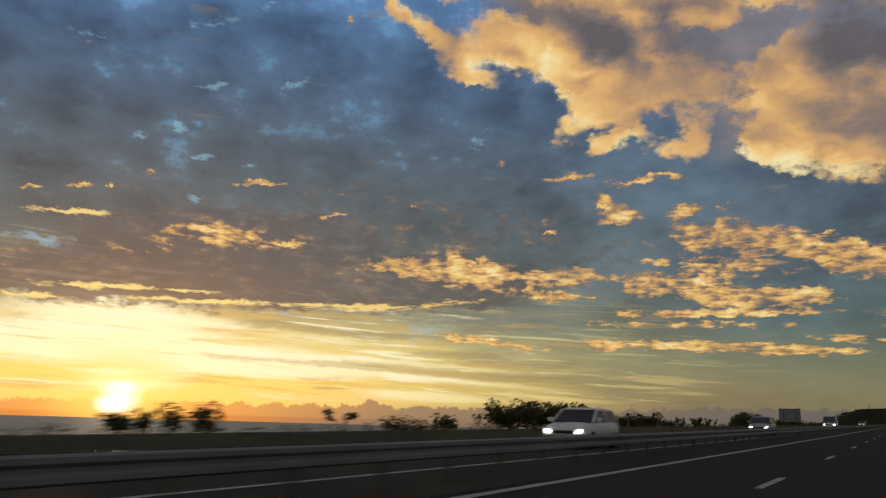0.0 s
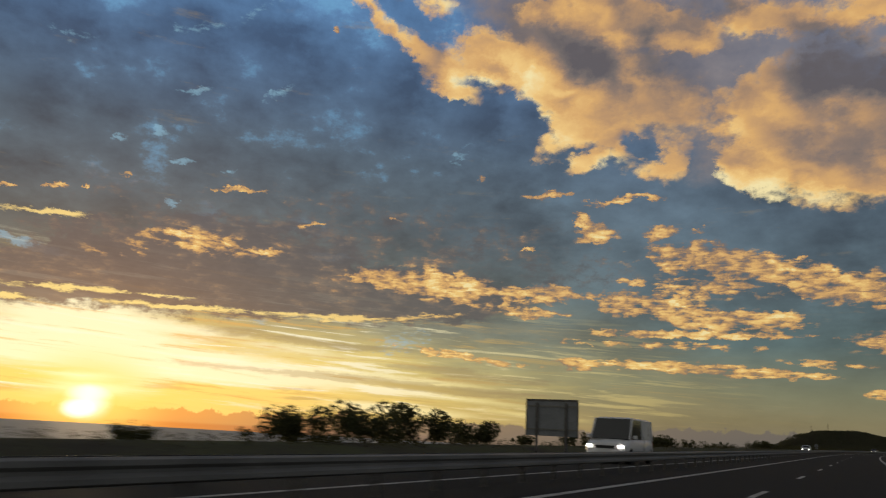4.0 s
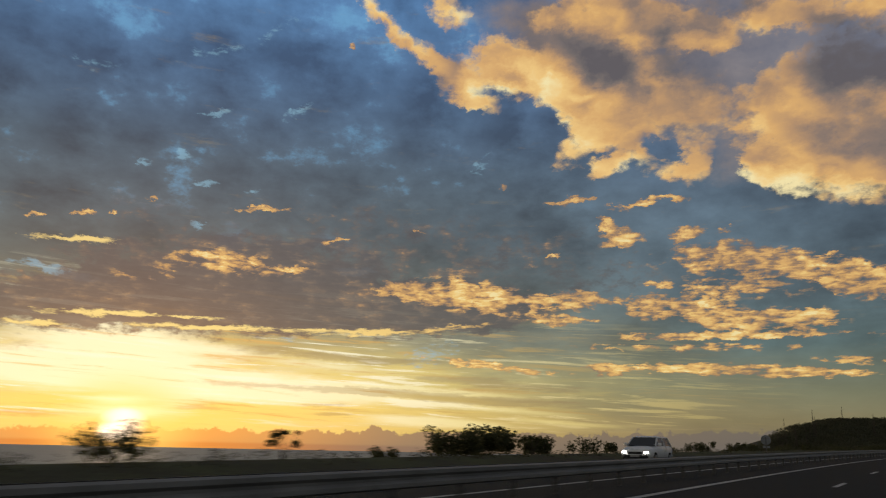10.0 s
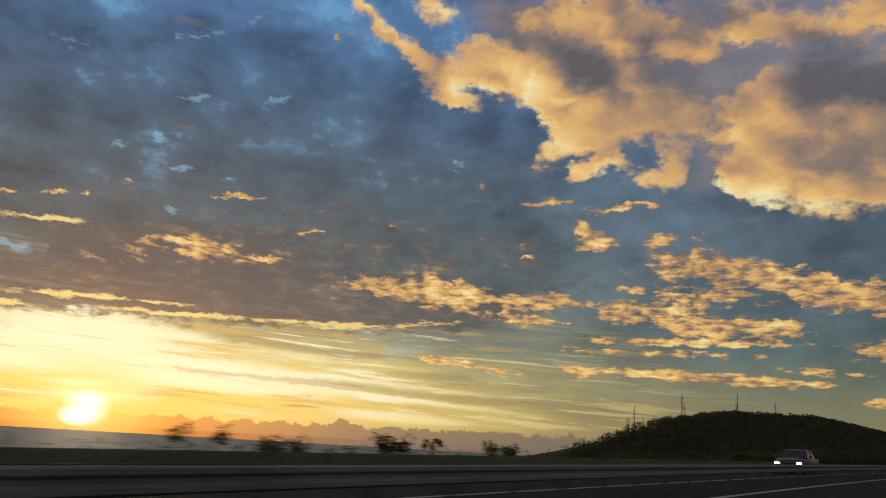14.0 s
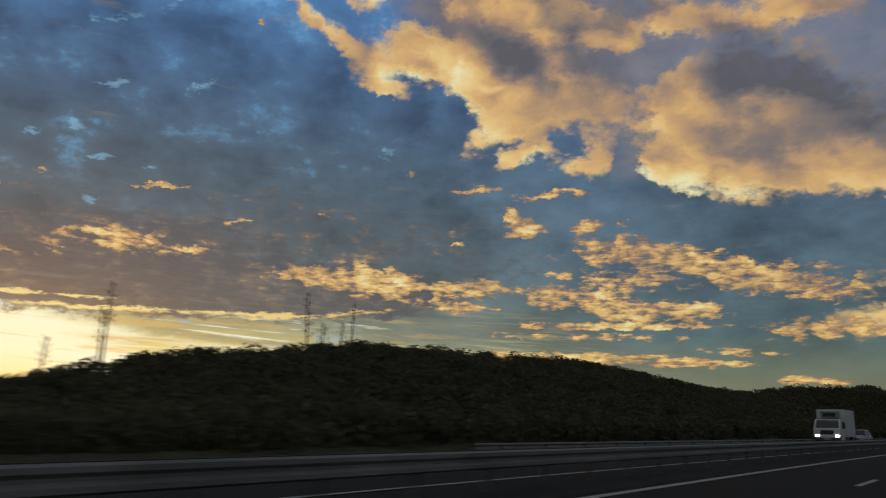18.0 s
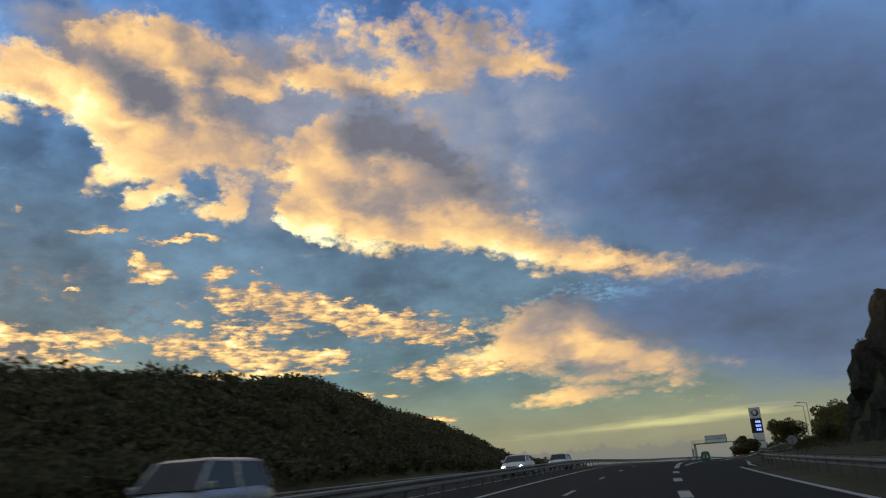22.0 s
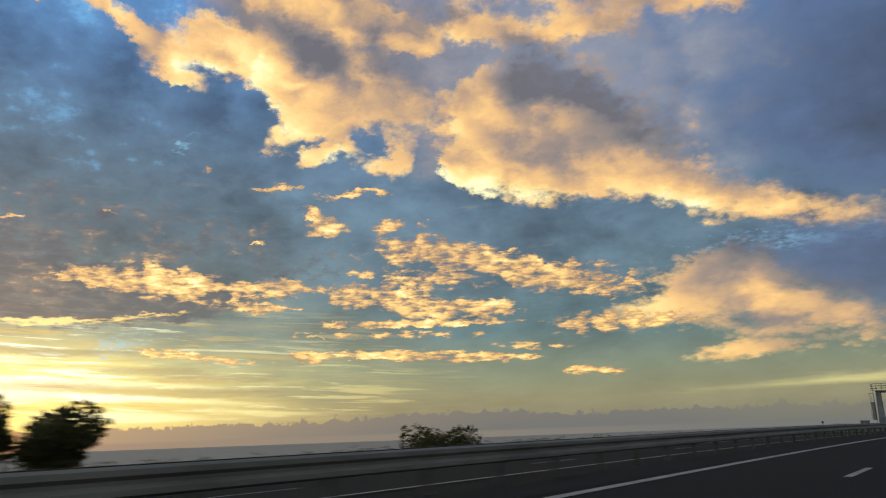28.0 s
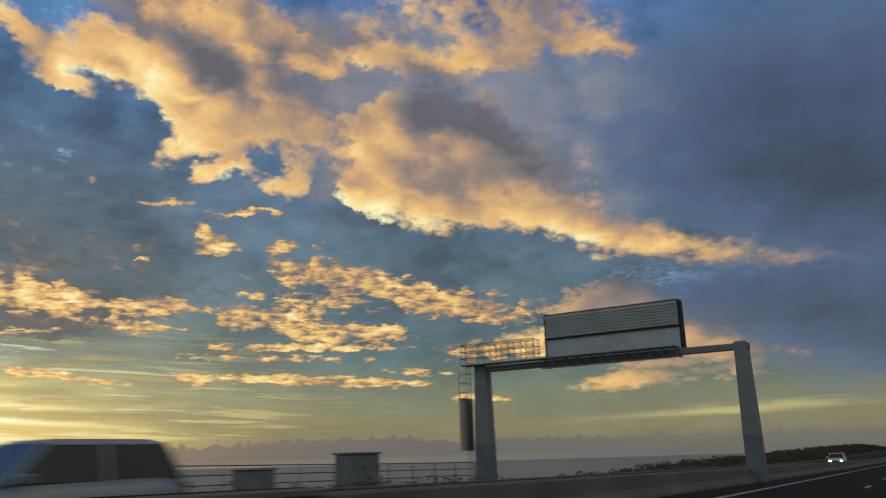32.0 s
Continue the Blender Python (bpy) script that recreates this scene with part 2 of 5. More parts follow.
blob("body", 42.2, 29.2, 3.70, 1.27, -11, 0.75)
blob("body", 45.3, 28.4, 1.44, 0.48, -21, 0.6)
blob("body", 32.0, 32.1, 8.97, 1.94, -2, 0.5)
blob("body", 40.1, 31.4, 5.65, 1.75, -5, 0.4)
blob("body", 11.7, 25.6, 4.64, 2.34, -19, 0.8)
blob("body", 18.3, 24.2, 3.81, 1.59, 3, 0.45)
blob("bright", -2.3, 28.8, 3.28, 0.68, -34)
blob("bright", 1.9, 25.3, 1.81, 1.13, -45, 1.2)
blob("bright", 4.8, 25.9, 2.84, 0.81, -8)
blob("bright", 8.9, 24.3, 2.30, 0.83, -28, 1.1)
blob("bright", 10.5, 21.8, 0.93, 2.24, -59, 1.2)
blob("bright", 13.1, 20.3, 2.66, 0.66, 3)
blob("bright", 18.3, 19.9, 1.64, 1.28, -3, 0.9)
blob("bright", 23.8, 18.6, 2.78, 0.78, -20, 0.6)
blob("bright", 28.5, 17.1, 4.26, 0.53, -6, 0.4)
blob("bright", 0.2, 31.0, 1.63, 0.80, -14, 0.7)
blob("bright", 11.2, 30.6, 2.76, 0.85, -2, 0.8)
blob("bright", 6.2, 27.6, 4.11, 1.62, -17, 0.5)
blob("bright", 15.2, 28.8, 2.67, 0.54, -8, 0.7)
blob("bright", 20.2, 28.0, 1.69, 0.46, -6, 0.9)
blob("bright", 5.8, 27.5, 4.65, 1.86, -16, 0.9)
blob("bright", 12.1, 24.9, 2.30, 1.59, -34, 0.5)
blob("bright", 25.0, 18.3, 3.64, 1.00, -15)
blob("bright", 30.8, 16.9, 4.15, 0.63, -7, 0.5)
blob("bright", 26.6, 22.3, 2.75, 2.47, -0, 0.7)
blob("bright", 36.5, 17.0, 3.95, 0.76, -8, 0.45)
blob("bright", 30.6, 22.7, 2.69, 1.25, -11, 0.45)
blob("bright", 19.5, 28.4, 1.95, 0.63, -6, 0.9)
blob("bright", 28.1, 27.8, 2.76, 0.48, 4, 0.5)
blob("bright", 33.7, 28.1, 2.79, 0.57, -7, 0.5)
blob("bright", 44.0, 28.6, 2.05, 0.64, -16, 0.6)
blob("bright", 41.6, 15.3, 3.43, 0.75, -17, 0.4)
blob("bright", 47.8, 14.0, 4.52, 0.58, -12, 0.35)
blob("dim", 31.7, 25.9, 3.87, 2.06, -11, 0.55)
blob("dim", 35.6, 23.4, 3.14, 1.35, -22, 0.6)
blob("dim", 16.0, 26.0, 2.28, 1.18, -7, 0.55)
blob("dim", 20.2, 25.7, 3.05, 0.95, 12, 0.7)
blob("dim", 29.0, 27.7, 4.60, 0.72, 3, 0.7)
blob("dim", 39.7, 20.5, 2.49, 1.25, -5, 0.8)
blob("dim", 14.2, 23.5, 1.21, 1.17, 4, 0.5)
blob("dim", 33.0, 32.7, 7.14, 1.55, -2, 0.6)
blob("dim", 25.4, 31.9, 2.79, 0.96, 1, 0.6)
blob("dim", 50.0, 8.6, 3.53, 1.81, -11, 0.8)
blob("dim", 46.4, 6.1, 3.19, 1.20, -5, 0.5)
blob("band", -16.5, 11.0, 7.74, 1.68, 6, 0.6)
blob("band", -23.7, 9.4, 6.29, 1.22, 7, 0.5)
blob("band", -6.2, 9.4, 7.47, 1.07, 1, 0.5)
blob("gold", -24.6, 8.4, 5.49, 0.34, 3)
blob("gold", -16.9, 7.9, 8.34, 0.28, 2)
blob("gold", -5.3, 8.1, 7.04, 0.33, 2)
blob("gold", -18.1, 8.6, 3.39, 0.20, 1, 0.7)
blob("gold", 1.4, 8.7, 3.80, 0.25, 4, 0.8)
blob("gold", -26.4, 13.1, 4.11, 0.34, 4)
blob("gold", -28.2, 7.4, 2.89, 0.29, 2)
blob("dot", 8.1, 13.9, 0.64, 0.21, 12)
blob("dot", 16.0, 11.5, 1.13, 0.37, -4)
blob("dot", 13.3, 15.0, 1.76, 0.82, 7)
blob("dot", 17.8, 15.2, 1.45, 0.61, 1)
blob("dot", 12.2, 16.2, 1.01, 0.41, -20)
blob("dot", 9.6, 17.9, 2.25, 0.29, 4, 0.8)
blob("dot", 14.5, 17.5, 3.35, 0.29, 6, 0.6)
blob("dot", 17.4, 17.7, 1.23, 0.24, -7, 0.6)
blob("dot", 20.7, 15.2, 1.17, 0.24, -3, 0.6)
blob("dot", 4.3, 19.1, 0.30, 0.53, 65, 0.7)
blob("dot", -7.8, 28.8, 0.33, 0.44, 62, 0.5)
blob("dot", -26.1, 15.1, 0.91, 0.19, 13)
blob("dot", -24.3, 15.2, 0.36, 0.15, 9)
blob("dot", -29.1, 14.4, 0.83, 0.18, 16)
blob("dot", -21.9, 16.5, 0.53, 0.19, -1, 0.6)
blob("dot", -17.9, 13.0, 1.55, 0.24, 1, 0.8)
blob("dot", -14.7, 12.8, 1.60, 0.28, -6, 0.8)
blob("dot", -11.9, 12.5, 2.05, 0.29, 0, 0.8)
blob("dot", -14.0, 16.6, 2.46, 0.24, 3, 0.7)
blob("dot", -8.3, 14.7, 1.35, 0.21, 13, 0.7)
blob("dot", -1.9, 15.7, 0.65, 0.17, 3, 0.5)
blob("dot", 27.1, 13.2, 0.64, 0.19, -4, 0.7)
blob("puff", -15.9, 12.6, 5.91, 1.04, -2, 0.62)
blob("puff", -21.5, 11.4, 2.93, 0.78, 7, 0.5)
blob("puff", 0.5, 10.9, 5.11, 0.67, -1, 0.6)
blob("puff", 19.9, 9.4, 7.63, 0.32, -2, 0.8)
blob("puff", 20.5, 7.8, 7.14, 0.20, -0, 0.8)
blob("puff", 18.5, 5.5, 7.57, 0.35, -2, 0.7)
blob("veil", 8.9, 29.9, 6.85, 2.38, -18, 0.6)
blob("veil", 21.2, 19.7, 2.39, 1.58, -4, 0.5)
blob("veil", 16.1, 26.8, 11.24, 4.31, -20)
blob("veil", 27.5, 25.6, 9.91, 5.52, -13)
blob("veil", 19.1, 27.4, 10.24, 4.35, -6, 0.8)
blob("veil", 34.5, 26.6, 13.58, 5.30, -8, 0.9)
blob("veil", 36.7, 19.9, 9.69, 3.78, -13, 0.5)
blob("pale", -27.1, 10.9, 3.21, 0.33, -7, 1.2)
blob("pale", -22.8, 19.0, 0.60, 0.23, 10)
blob("pale", -20.0, 19.8, 0.55, 0.31, 9)
blob("pale", -18.4, 18.2, 0.99, 0.24, 3)
blob("pale", -14.9, 17.8, 0.57, 0.24, 7)
blob("pale", -18.6, 15.1, 0.47, 0.24, 38)
blob("pale", -27.1, 24.9, 2.18, 0.51, 4, 0.4)
blob("pale", -18.3, 27.3, 2.94, 0.46, 15, 0.45)
blob("pale", -18.1, 23.1, 1.48, 0.23, 12, 0.9)
blob("pale", -11.8, 24.0, 1.29, 0.32, 30, 0.7)
blob("pale", -13.4, 29.7, 2.60, 0.55, 35, 0.4)
blob("pale", 2.7, 20.6, 1.23, 0.51, 30, 0.6)
blob("pale", -12.1, 7.4, 1.99, 0.24, -4, 0.6)
blob("pale", -1.0, 6.6, 2.50, 0.82, 17, 0.6)
blob("pale", -6.4, 12.5, 0.76, 0.17, 4, 0.8)


BODY, BRIGHT, PUFF, BAND, SHADE, PALE, GLOW, THIN = (fields[k] for k in ("body", "bright", "puff", "band", "shade", "pale", "glow", "thin"))
CORE = fields["core"]


def swing(n, k):
    """The noise about zero, k times as strong."""
    return N.math("MULTIPLY_ADD", n, k, -0.5 * k)


def heaps(p):
    """Rounded heaps of cloud, as distances from their middles."""
    n = N.tree.nodes.new("ShaderNodeTexVoronoi")
    n.feature, n.normalize = "SMOOTH_F1", True
    N.put(n.inputs["Vector"], p)
    n.inputs["Scale"].default_value, n.inputs["Detail"].default_value, n.inputs["Roughness"].default_value, n.inputs["Smoothness"].default_value = 0.16, 1.6, 0.42, 0.9
    return n.outputs["Distance"]


big, mid, fine, tiny = n_big.outputs[0], n_mid.outputs[0], n_fine.outputs[0], n_tiny.outputs[0]
swirl = N.vec("ADD", N.vec("MULTIPLY", flat, (1.0, 0.75, 0.0)), N.vec("MULTIPLY", N.vec("SUBTRACT", n_mid.outputs[1], half), (5.0, 5.0, 0.0)))
heap = heaps(swirl)
relief = N.math("MULTIPLY", N.math("SUBTRACT", heaps(N.vec("ADD", swirl, (-1.0, -1.1, 0.0))), heap), 5.0)

# finer heaps and threads for the small clouds
cells = N.tree.nodes.new("ShaderNodeTexVoronoi")
cells.feature, cells.normalize = "SMOOTH_F1", True
N.put(cells.inputs["Vector"], N.vec("ADD", N.vec("MULTIPLY", flat, (1.0, 1.0, 0.0)), N.vec("MULTIPLY", N.vec("SUBTRACT", n_fine.outputs[1], half), (1.6, 1.3, 0.0))))
cells.inputs["Scale"].default_value, cells.inputs["Detail"].default_value, cells.inputs["Roughness"].default_value, cells.inputs["Smoothness"].default_value = 0.95, 2.0, 0.5, 0.5
lump = N.math("SUBTRACT", 0.5, cells.outputs["Distance"])
thread = N.noise(N.vec("MULTIPLY", flat, (0.5, 1.25, 0.0)), 1.25, 5.0, 0.58, 0.6)
grains = N.math("ADD", N.math("MULTIPLY_ADD", lump, 2.8, swing(thread.outputs[0], 1.3)), N.math("ADD", swing(fine, 0.8), N.math("ADD", swing(tiny, 0.6), N.math("ADD", swing(mid, 0.9), -0.24))))

# clear air, warm near the sun and blue above, with the grey deck over its sunward half
up = N.math("DIVIDE", low, 40.0, clamp=True)
clear = N.ramp(up, (0.0, srgb(116, 112, 96)), (0.05, srgb(126, 122, 95)), (0.10, srgb(114, 120, 100)), (0.18, srgb(80, 102, 106)),
               (0.29, srgb(84, 102, 113)), (0.45, srgb(82, 100, 117)), (0.7, srgb(82, 110, 148)), (1.0, srgb(74, 104, 152)))
deck = N.ramp(up, (0.0, srgb(200, 172, 104)), (0.12, srgb(186, 178, 126)), (0.19, srgb(132, 137, 120)), (0.27, srgb(92, 103, 100)),
              (0.38, srgb(81, 96, 104)), (0.5, srgb(76, 95, 111)), (0.65, srgb(76, 106, 140)), (0.8, srgb(86, 128, 174)), (1.0, srgb(62, 96, 140)))
sky = N.mix(N.step(N.math("ADD", swing(big, 26.0), az), -10.0, 24.0), deck, clear)
tone = N.math("ADD", swing(big, 1.5), N.math("ADD", swing(mid, 1.3), N.math("MULTIPLY_ADD", heap, 1.6, -0.05)), clamp=True)
sky = N.mix(N.step(el, 3.0, 10.0, 0.25, 1.0), sky, N.mix(1.0, sky, N.mix(tone, (0.54, 0.54, 0.58), (1.6, 1.6, 1.56)), "MULTIPLY"))
gaps = N.math("MULTIPLY", N.step(N.math("ADD", swing(fine, 0.6), N.math("ADD", swing(mid, 1.5), N.math("MULTIPLY_ADD", heap, 1.5, N.math("MULTIPLY_ADD", big, 1.6, -1.3)))), 0.02, 0.38), N.math("MULTIPLY", N.step(el, 11.0, 18.0), N.step(az, 14.0, -4.0)))
sky = N.mix(N.math("MULTIPLY", gaps, 0.6), sky, srgb(112, 172, 212))

# the low sun's glow
off = N.vec("SUBTRACT", view, (SUN_AZ, SUN_EL, 0.0))
wide = N.vec("LENGTH", N.vec("MULTIPLY", N.vec("SUBTRACT", off, (3.0, 1.4, 0.0)), (1 / 32, 1 / 7.0, 0.0)))
near = N.vec("LENGTH", N.vec("MULTIPLY", off, (1 / 9.0, 1 / 6.5, 0.0)))
streak = N.noise(N.xyz(N.math("MULTIPLY", az, 0.12), N.math("MULTIPLY", high, 0.55), 0.0), 1.0, 6.0, 0.6)
sky = N.mix(N.math("MULTIPLY", N.step(N.math("ADD", wide, swing(streak.outputs[0], 0.7)), 1.05, 0.15), 0.92), sky, srgb(250, 222, 124))
sky = N.mix(N.math("MULTIPLY", N.step(N.math("ADD", swing(streak.outputs[0], 2.2), wide), 0.95, 1.5), N.step(wide, 1.5, 0.9, 0.0, 0.45)), sky, srgb(150, 138, 104))
lines_ = N.noise(N.xyz(N.math("MULTIPLY", az, 0.10), N.math("MULTIPLY_ADD", az, 0.09, N.math("MULTIPLY", el, 1.9)), 0.0), 1.0, 7.0, 0.64, 0.35).outputs[0]
in_glow = N.math("MULTIPLY", N.step(wide, 1.5, 0.8), N.step(el, 0.8, 2.0))
sky = N.mix(N.math("MULTIPLY", N.step(lines_, 0.53, 0.66), N.math("MULTIPLY", in_glow, 0.6)), sky, srgb(186, 156, 96))
m_glow = N.math("MULTIPLY", N.step(N.math("ADD", swing(streak.outputs[0], 0.8), GLOW), 0.10, 0.7), N.step(near, 5.0, 0.8, 0.45, 1.0))
sky = N.mix(m_glow, sky, N.mix(N.step(near, 4.0, 1.0), srgb(238, 220, 140), srgb(255, 250, 205)))
sky = N.mix(N.math("MULTIPLY", N.step(lines_, 0.47, 0.36), N.math("MULTIPLY", in_glow, N.step(near, 4.0, 1.5, 0.45, 0.85))), sky, N.mix(N.step(near, 4.5, 1.5), srgb(250, 224, 140), srgb(255, 252, 220)))
sky = N.mix(N.math("MULTIPLY", N.step(lines_, 0.55, 0.68), N.math("MULTIPLY", in_glow, 0.62)), sky, N.mix(N.step(near, 4.5, 1.0), srgb(150, 140, 102), srgb(226, 178, 96)))
sky = N.mix(N.math("MULTIPLY", N.step(N.math("ADD", N.math("ADD", swing(fine, 1.4), swing(tiny, 1.6)), PALE), 0.2, 0.8), N.step(PALE, 0.0, 0.2, 0.0, 0.55)), sky, srgb(140, 186, 208))
sky = N.mix(N.math("MULTIPLY", N.step(N.math("ADD", N.math("ADD", swing(streak.outputs[0], 2.4), swing(tiny, 0.8)), THIN), 0.25, 0.8), 0.42), sky, srgb(140, 122, 92))

# shaded cloud bodies, then the lit ones
m_shade = N.step(N.math("ADD", swing(mid, 0.7), SHADE), 0.05, 0.85)
sky = N.mix(N.math("MULTIPLY", m_shade, 0.9), sky, N.mix(N.math("ADD", N.math("MULTIPLY", SHADE, 0.5), N.math("ADD", swing(mid, 0.9), swing(big, 0.7)), clamp=True), srgb(88, 104, 136), srgb(56, 60, 78)))
edge = N.math("ADD", swing(fine, 1.0), N.math("ADD", swing(mid, 1.2), BAND))
m_band = N.math("MULTIPLY", N.step(edge, 0.10, 0.48), N.step(BAND, 0.0, 0.14))
sky = N.mix(N.math("MULTIPLY", m_band, 0.92), sky, N.ramp(N.math("MULTIPLY_ADD", relief, 0.6, N.math("ADD", N.math("MULTIPLY_ADD", lump, 1.1, swing(thread.outputs[0], 0.8)), N.math("ADD", swing(fine, 0.8), 0.24)), clamp=True), (0.0, srgb(66, 70, 78)), (0.5, srgb(82, 82, 86)), (0.75, srgb(112, 100, 92)), (0.9, srgb(170, 132, 96)), (1.0, srgb(232, 182, 116))))
VEIL = fields["veil"]
m_veil = N.math("MULTIPLY", N.step(N.math("ADD", swing(mid, 0.8), N.math("ADD", swing(big, 0.5), VEIL)), 0.0, 0.75), N.step(VEIL, 0.0, 0.2, 0.0, 0.85))
sky = N.mix(m_veil, sky, N.mix(N.math("ADD", N.math("MULTIPLY", relief, 0.5), N.math("ADD", swing(mid, 1.0), 0.5), clamp=True), N.mix(N.step(az, 10.0, 34.0), srgb(96, 90, 92), srgb(92, 100, 122)), N.mix(N.step(az, 10.0, 34.0), srgb(158, 132, 108), srgb(148, 144, 148))))
ragged = N.step(SHADE, 0.2, 0.9, 1.0, 0.35)
cover = N.math("MULTIPLY_ADD", N.math("ADD", swing(fine, 0.5), N.math("ADD", swing(mid, 1.0), N.math("MULTIPLY_ADD", lump, 1.2, -0.25))), ragged, BODY)
m_lit = N.math("MULTIPLY", N.step(cover, 0.08, N.math("MULTIPLY_ADD", ragged, -0.4, 1.1)), N.step(BODY, 0.0, 0.12))
rim = N.math("MULTIPLY", N.step(cover, 1.1, 0.25, 0.0, 0.34), N.step(SHADE, 0.5, 0.0))
sunlit = N.math("SUBTRACT", 1.0, N.math("EXPONENT", N.math("MULTIPLY", BRIGHT, -0.95)))
before = N.math("MINIMUM", fields["before"], 1.8)
deep = N.math("ADD", N.math("MULTIPLY_ADD", before, -0.26, N.math("MULTIPLY_ADD", sunlit, 0.46, N.math("MULTIPLY", rim, 0.35))), N.math("ADD", N.math("MULTIPLY_ADD", relief, 0.55, N.math("ADD", swing(fine, 0.22), N.math("ADD", swing(mid, 0.4), swing(big, 0.4)))), N.math("MULTIPLY_ADD", SHADE, -0.42, N.math("MULTIPLY_ADD", fields["dim"], -0.22, 0.56))), clamp=True)
lit = N.ramp(deep, (0.0, srgb(96, 90, 94)), (0.14, srgb(116, 106, 103)), (0.3, srgb(144, 122, 108)), (0.48, srgb(190, 149, 108)), (0.68, srgb(226, 176, 110)), (0.86, srgb(249, 206, 130)), (1.0, srgb(255, 236, 176)))
sky = N.mix(N.math("MULTIPLY", m_lit, N.step(SHADE, 1.4, 0.5, 0.55, 0.97)), sky, lit)
thick = N.math("ADD", grains, N.math("MINIMUM", PUFF, 0.75))
m_puff = N.math("MULTIPLY", N.step(thick, N.step(el, 4.0, 14.0, 0.58, 0.48), N.step(el, 4.0, 14.0, 0.92, 0.86)), N.step(PUFF, 0.04, 0.3))
DOT = fields["dot"]
m_puff = N.math("MAXIMUM", m_puff, N.math("MULTIPLY", N.step(N.math("ADD", N.math("MULTIPLY", grains, 0.6), DOT), 0.32, 0.62), N.step(DOT, 0.05, 0.25)))
heft = N.math("MAXIMUM", N.step(thick, 0.5, 1.5), N.step(N.math("MULTIPLY_ADD", grains, 0.6, DOT), 0.35, 1.1))
puffs = N.ramp(N.math("MULTIPLY_ADD", relief, 0.5, N.math("ADD", N.math("MULTIPLY_ADD", heft, 0.62, N.step(az, 0.0, 40.0, 0.2, 0.12)), N.math("ADD", swing(thread.outputs[0], 0.9), swing(fine, 0.6))), clamp=True), (0.0, srgb(116, 104, 100)), (0.3, srgb(168, 130, 92)), (0.6, srgb(226, 174, 102)), (0.85, srgb(250, 208, 124)), (1.0, srgb(255, 234, 168)))
sky = N.mix(N.math("MULTIPLY", m_puff, 0.9), sky, puffs)

m_gold = N.math("MULTIPLY", N.step(N.math("ADD", fields["gold"], N.math("ADD", swing(thread.outputs[0], 1.3), swing(fine, 0.7))), 0.3, 0.75), N.step(fields["gold"], 0.02, 0.25))
sky = N.mix(N.math("MULTIPLY", m_gold, 0.92), sky, N.mix(N.step(near, 4.0, 1.2), srgb(236, 176, 96), srgb(255, 226, 140)))

# cloud bank and haze on the horizon, the sun itself, and what lies below
bump = N.noise(N.xyz(az, N.math("MULTIPLY", el, 1.0), 0.0), 0.9, 5.0, 0.6)
top = N.math("MULTIPLY_ADD", N.math("POWER", bump.outputs[0], 2.0), 1.8, N.math("MULTIPLY_ADD", N.step(N.math("ABSOLUTE", N.math("ADD", az, 4.9)), 0.9, 0.2), 0.4, N.math("ADD", N.step(az, -30.0, 12.0, 0.35, 0.6), N.step(N.math("ABSOLUTE", N.math("ADD", az, -22.0)), 9.0, 2.0, 0.0, 0.35))))
m_bank = N.math("MULTIPLY", N.step(N.math("SUBTRACT", el, top), 0.05, -0.12), N.step(az, 48.0, 34.0, 0.45, 0.92))
bank = N.mix(N.step(near, 2.4, 0.4), N.mix(N.step(az, -12.0, 30.0), srgb(134, 124, 105), srgb(98, 99, 97)), srgb(204, 152, 86))
sky = N.mix(m_bank, sky, bank)
sea_air = N.mix(N.step(near, 2.2, 0.4), N.mix(N.step(az, 0.0, 50.0), srgb(126, 117, 101), srgb(104, 103, 99)), srgb(196, 134, 70))
sky = N.mix(N.step(el, 0.12, -0.12), sky, sea_air)
sun_blot = N.vec("LENGTH", N.vec("MULTIPLY", off, (0.8, 1.2, 0.0)))
sky = N.mix(N.step(sun_blot, 5.0, 0.8, 0.0, 0.9), sky, srgb(255, 222, 118))
sky = N.mix(N.step(CORE, 0.0, 1.0), sky, (1.6, 1.5, 1.15))
sky = N.mix(N.step(el, -0.5, -12.0), sky, srgb(40, 38, 36))
# grey cloud overhead and behind
sky = N.mix(N.math("MULTIPLY", N.step(el, 36.0, 50.0), 0.92), sky, N.mix(tone, srgb(78, 77, 78), srgb(112, 110, 108)))
behind = N.math("MULTIPLY", N.step(N.math("ABSOLUTE", N.math("ADD", az, -14.0)), 62.0, 100.0), N.step(el, -0.5, 3.0))
sky = N.mix(N.math("MULTIPLY", behind, 0.92), sky, N.mix(tone, srgb(128, 126, 120), srgb(168, 164, 154)))
air = N.tree.nodes.new("ShaderNodeTexSky")
air.sky_type, air.sun_disc = "NISHITA", False
air.sun_elevation, air.sun_rotation = radians(SUN_EL), radians(SUN_AZ)
back_air = N.tree.nodes.new("ShaderNodeBackground")
N.put(back_air.inputs[0], N.mix(0.6, air.outputs[0], (0.0, 0.0, 0.0)))
back_air.inputs[1].default_value = 0.05
back_cloud = N.tree.nodes.new("ShaderNodeBackground")
N.put(back_cloud.inputs[0], sky)
back_cloud.inputs[1].default_value = 0.9
both = N.tree.nodes.new("ShaderNodeAddShader")
N.put(both.inputs[0], back_air.outputs[0])
N.put(both.inputs[1], back_cloud.outputs[0])
out = N.tree.nodes.new("ShaderNodeOutputWorld")
N.put(out.inputs[0], both.outputs[0])

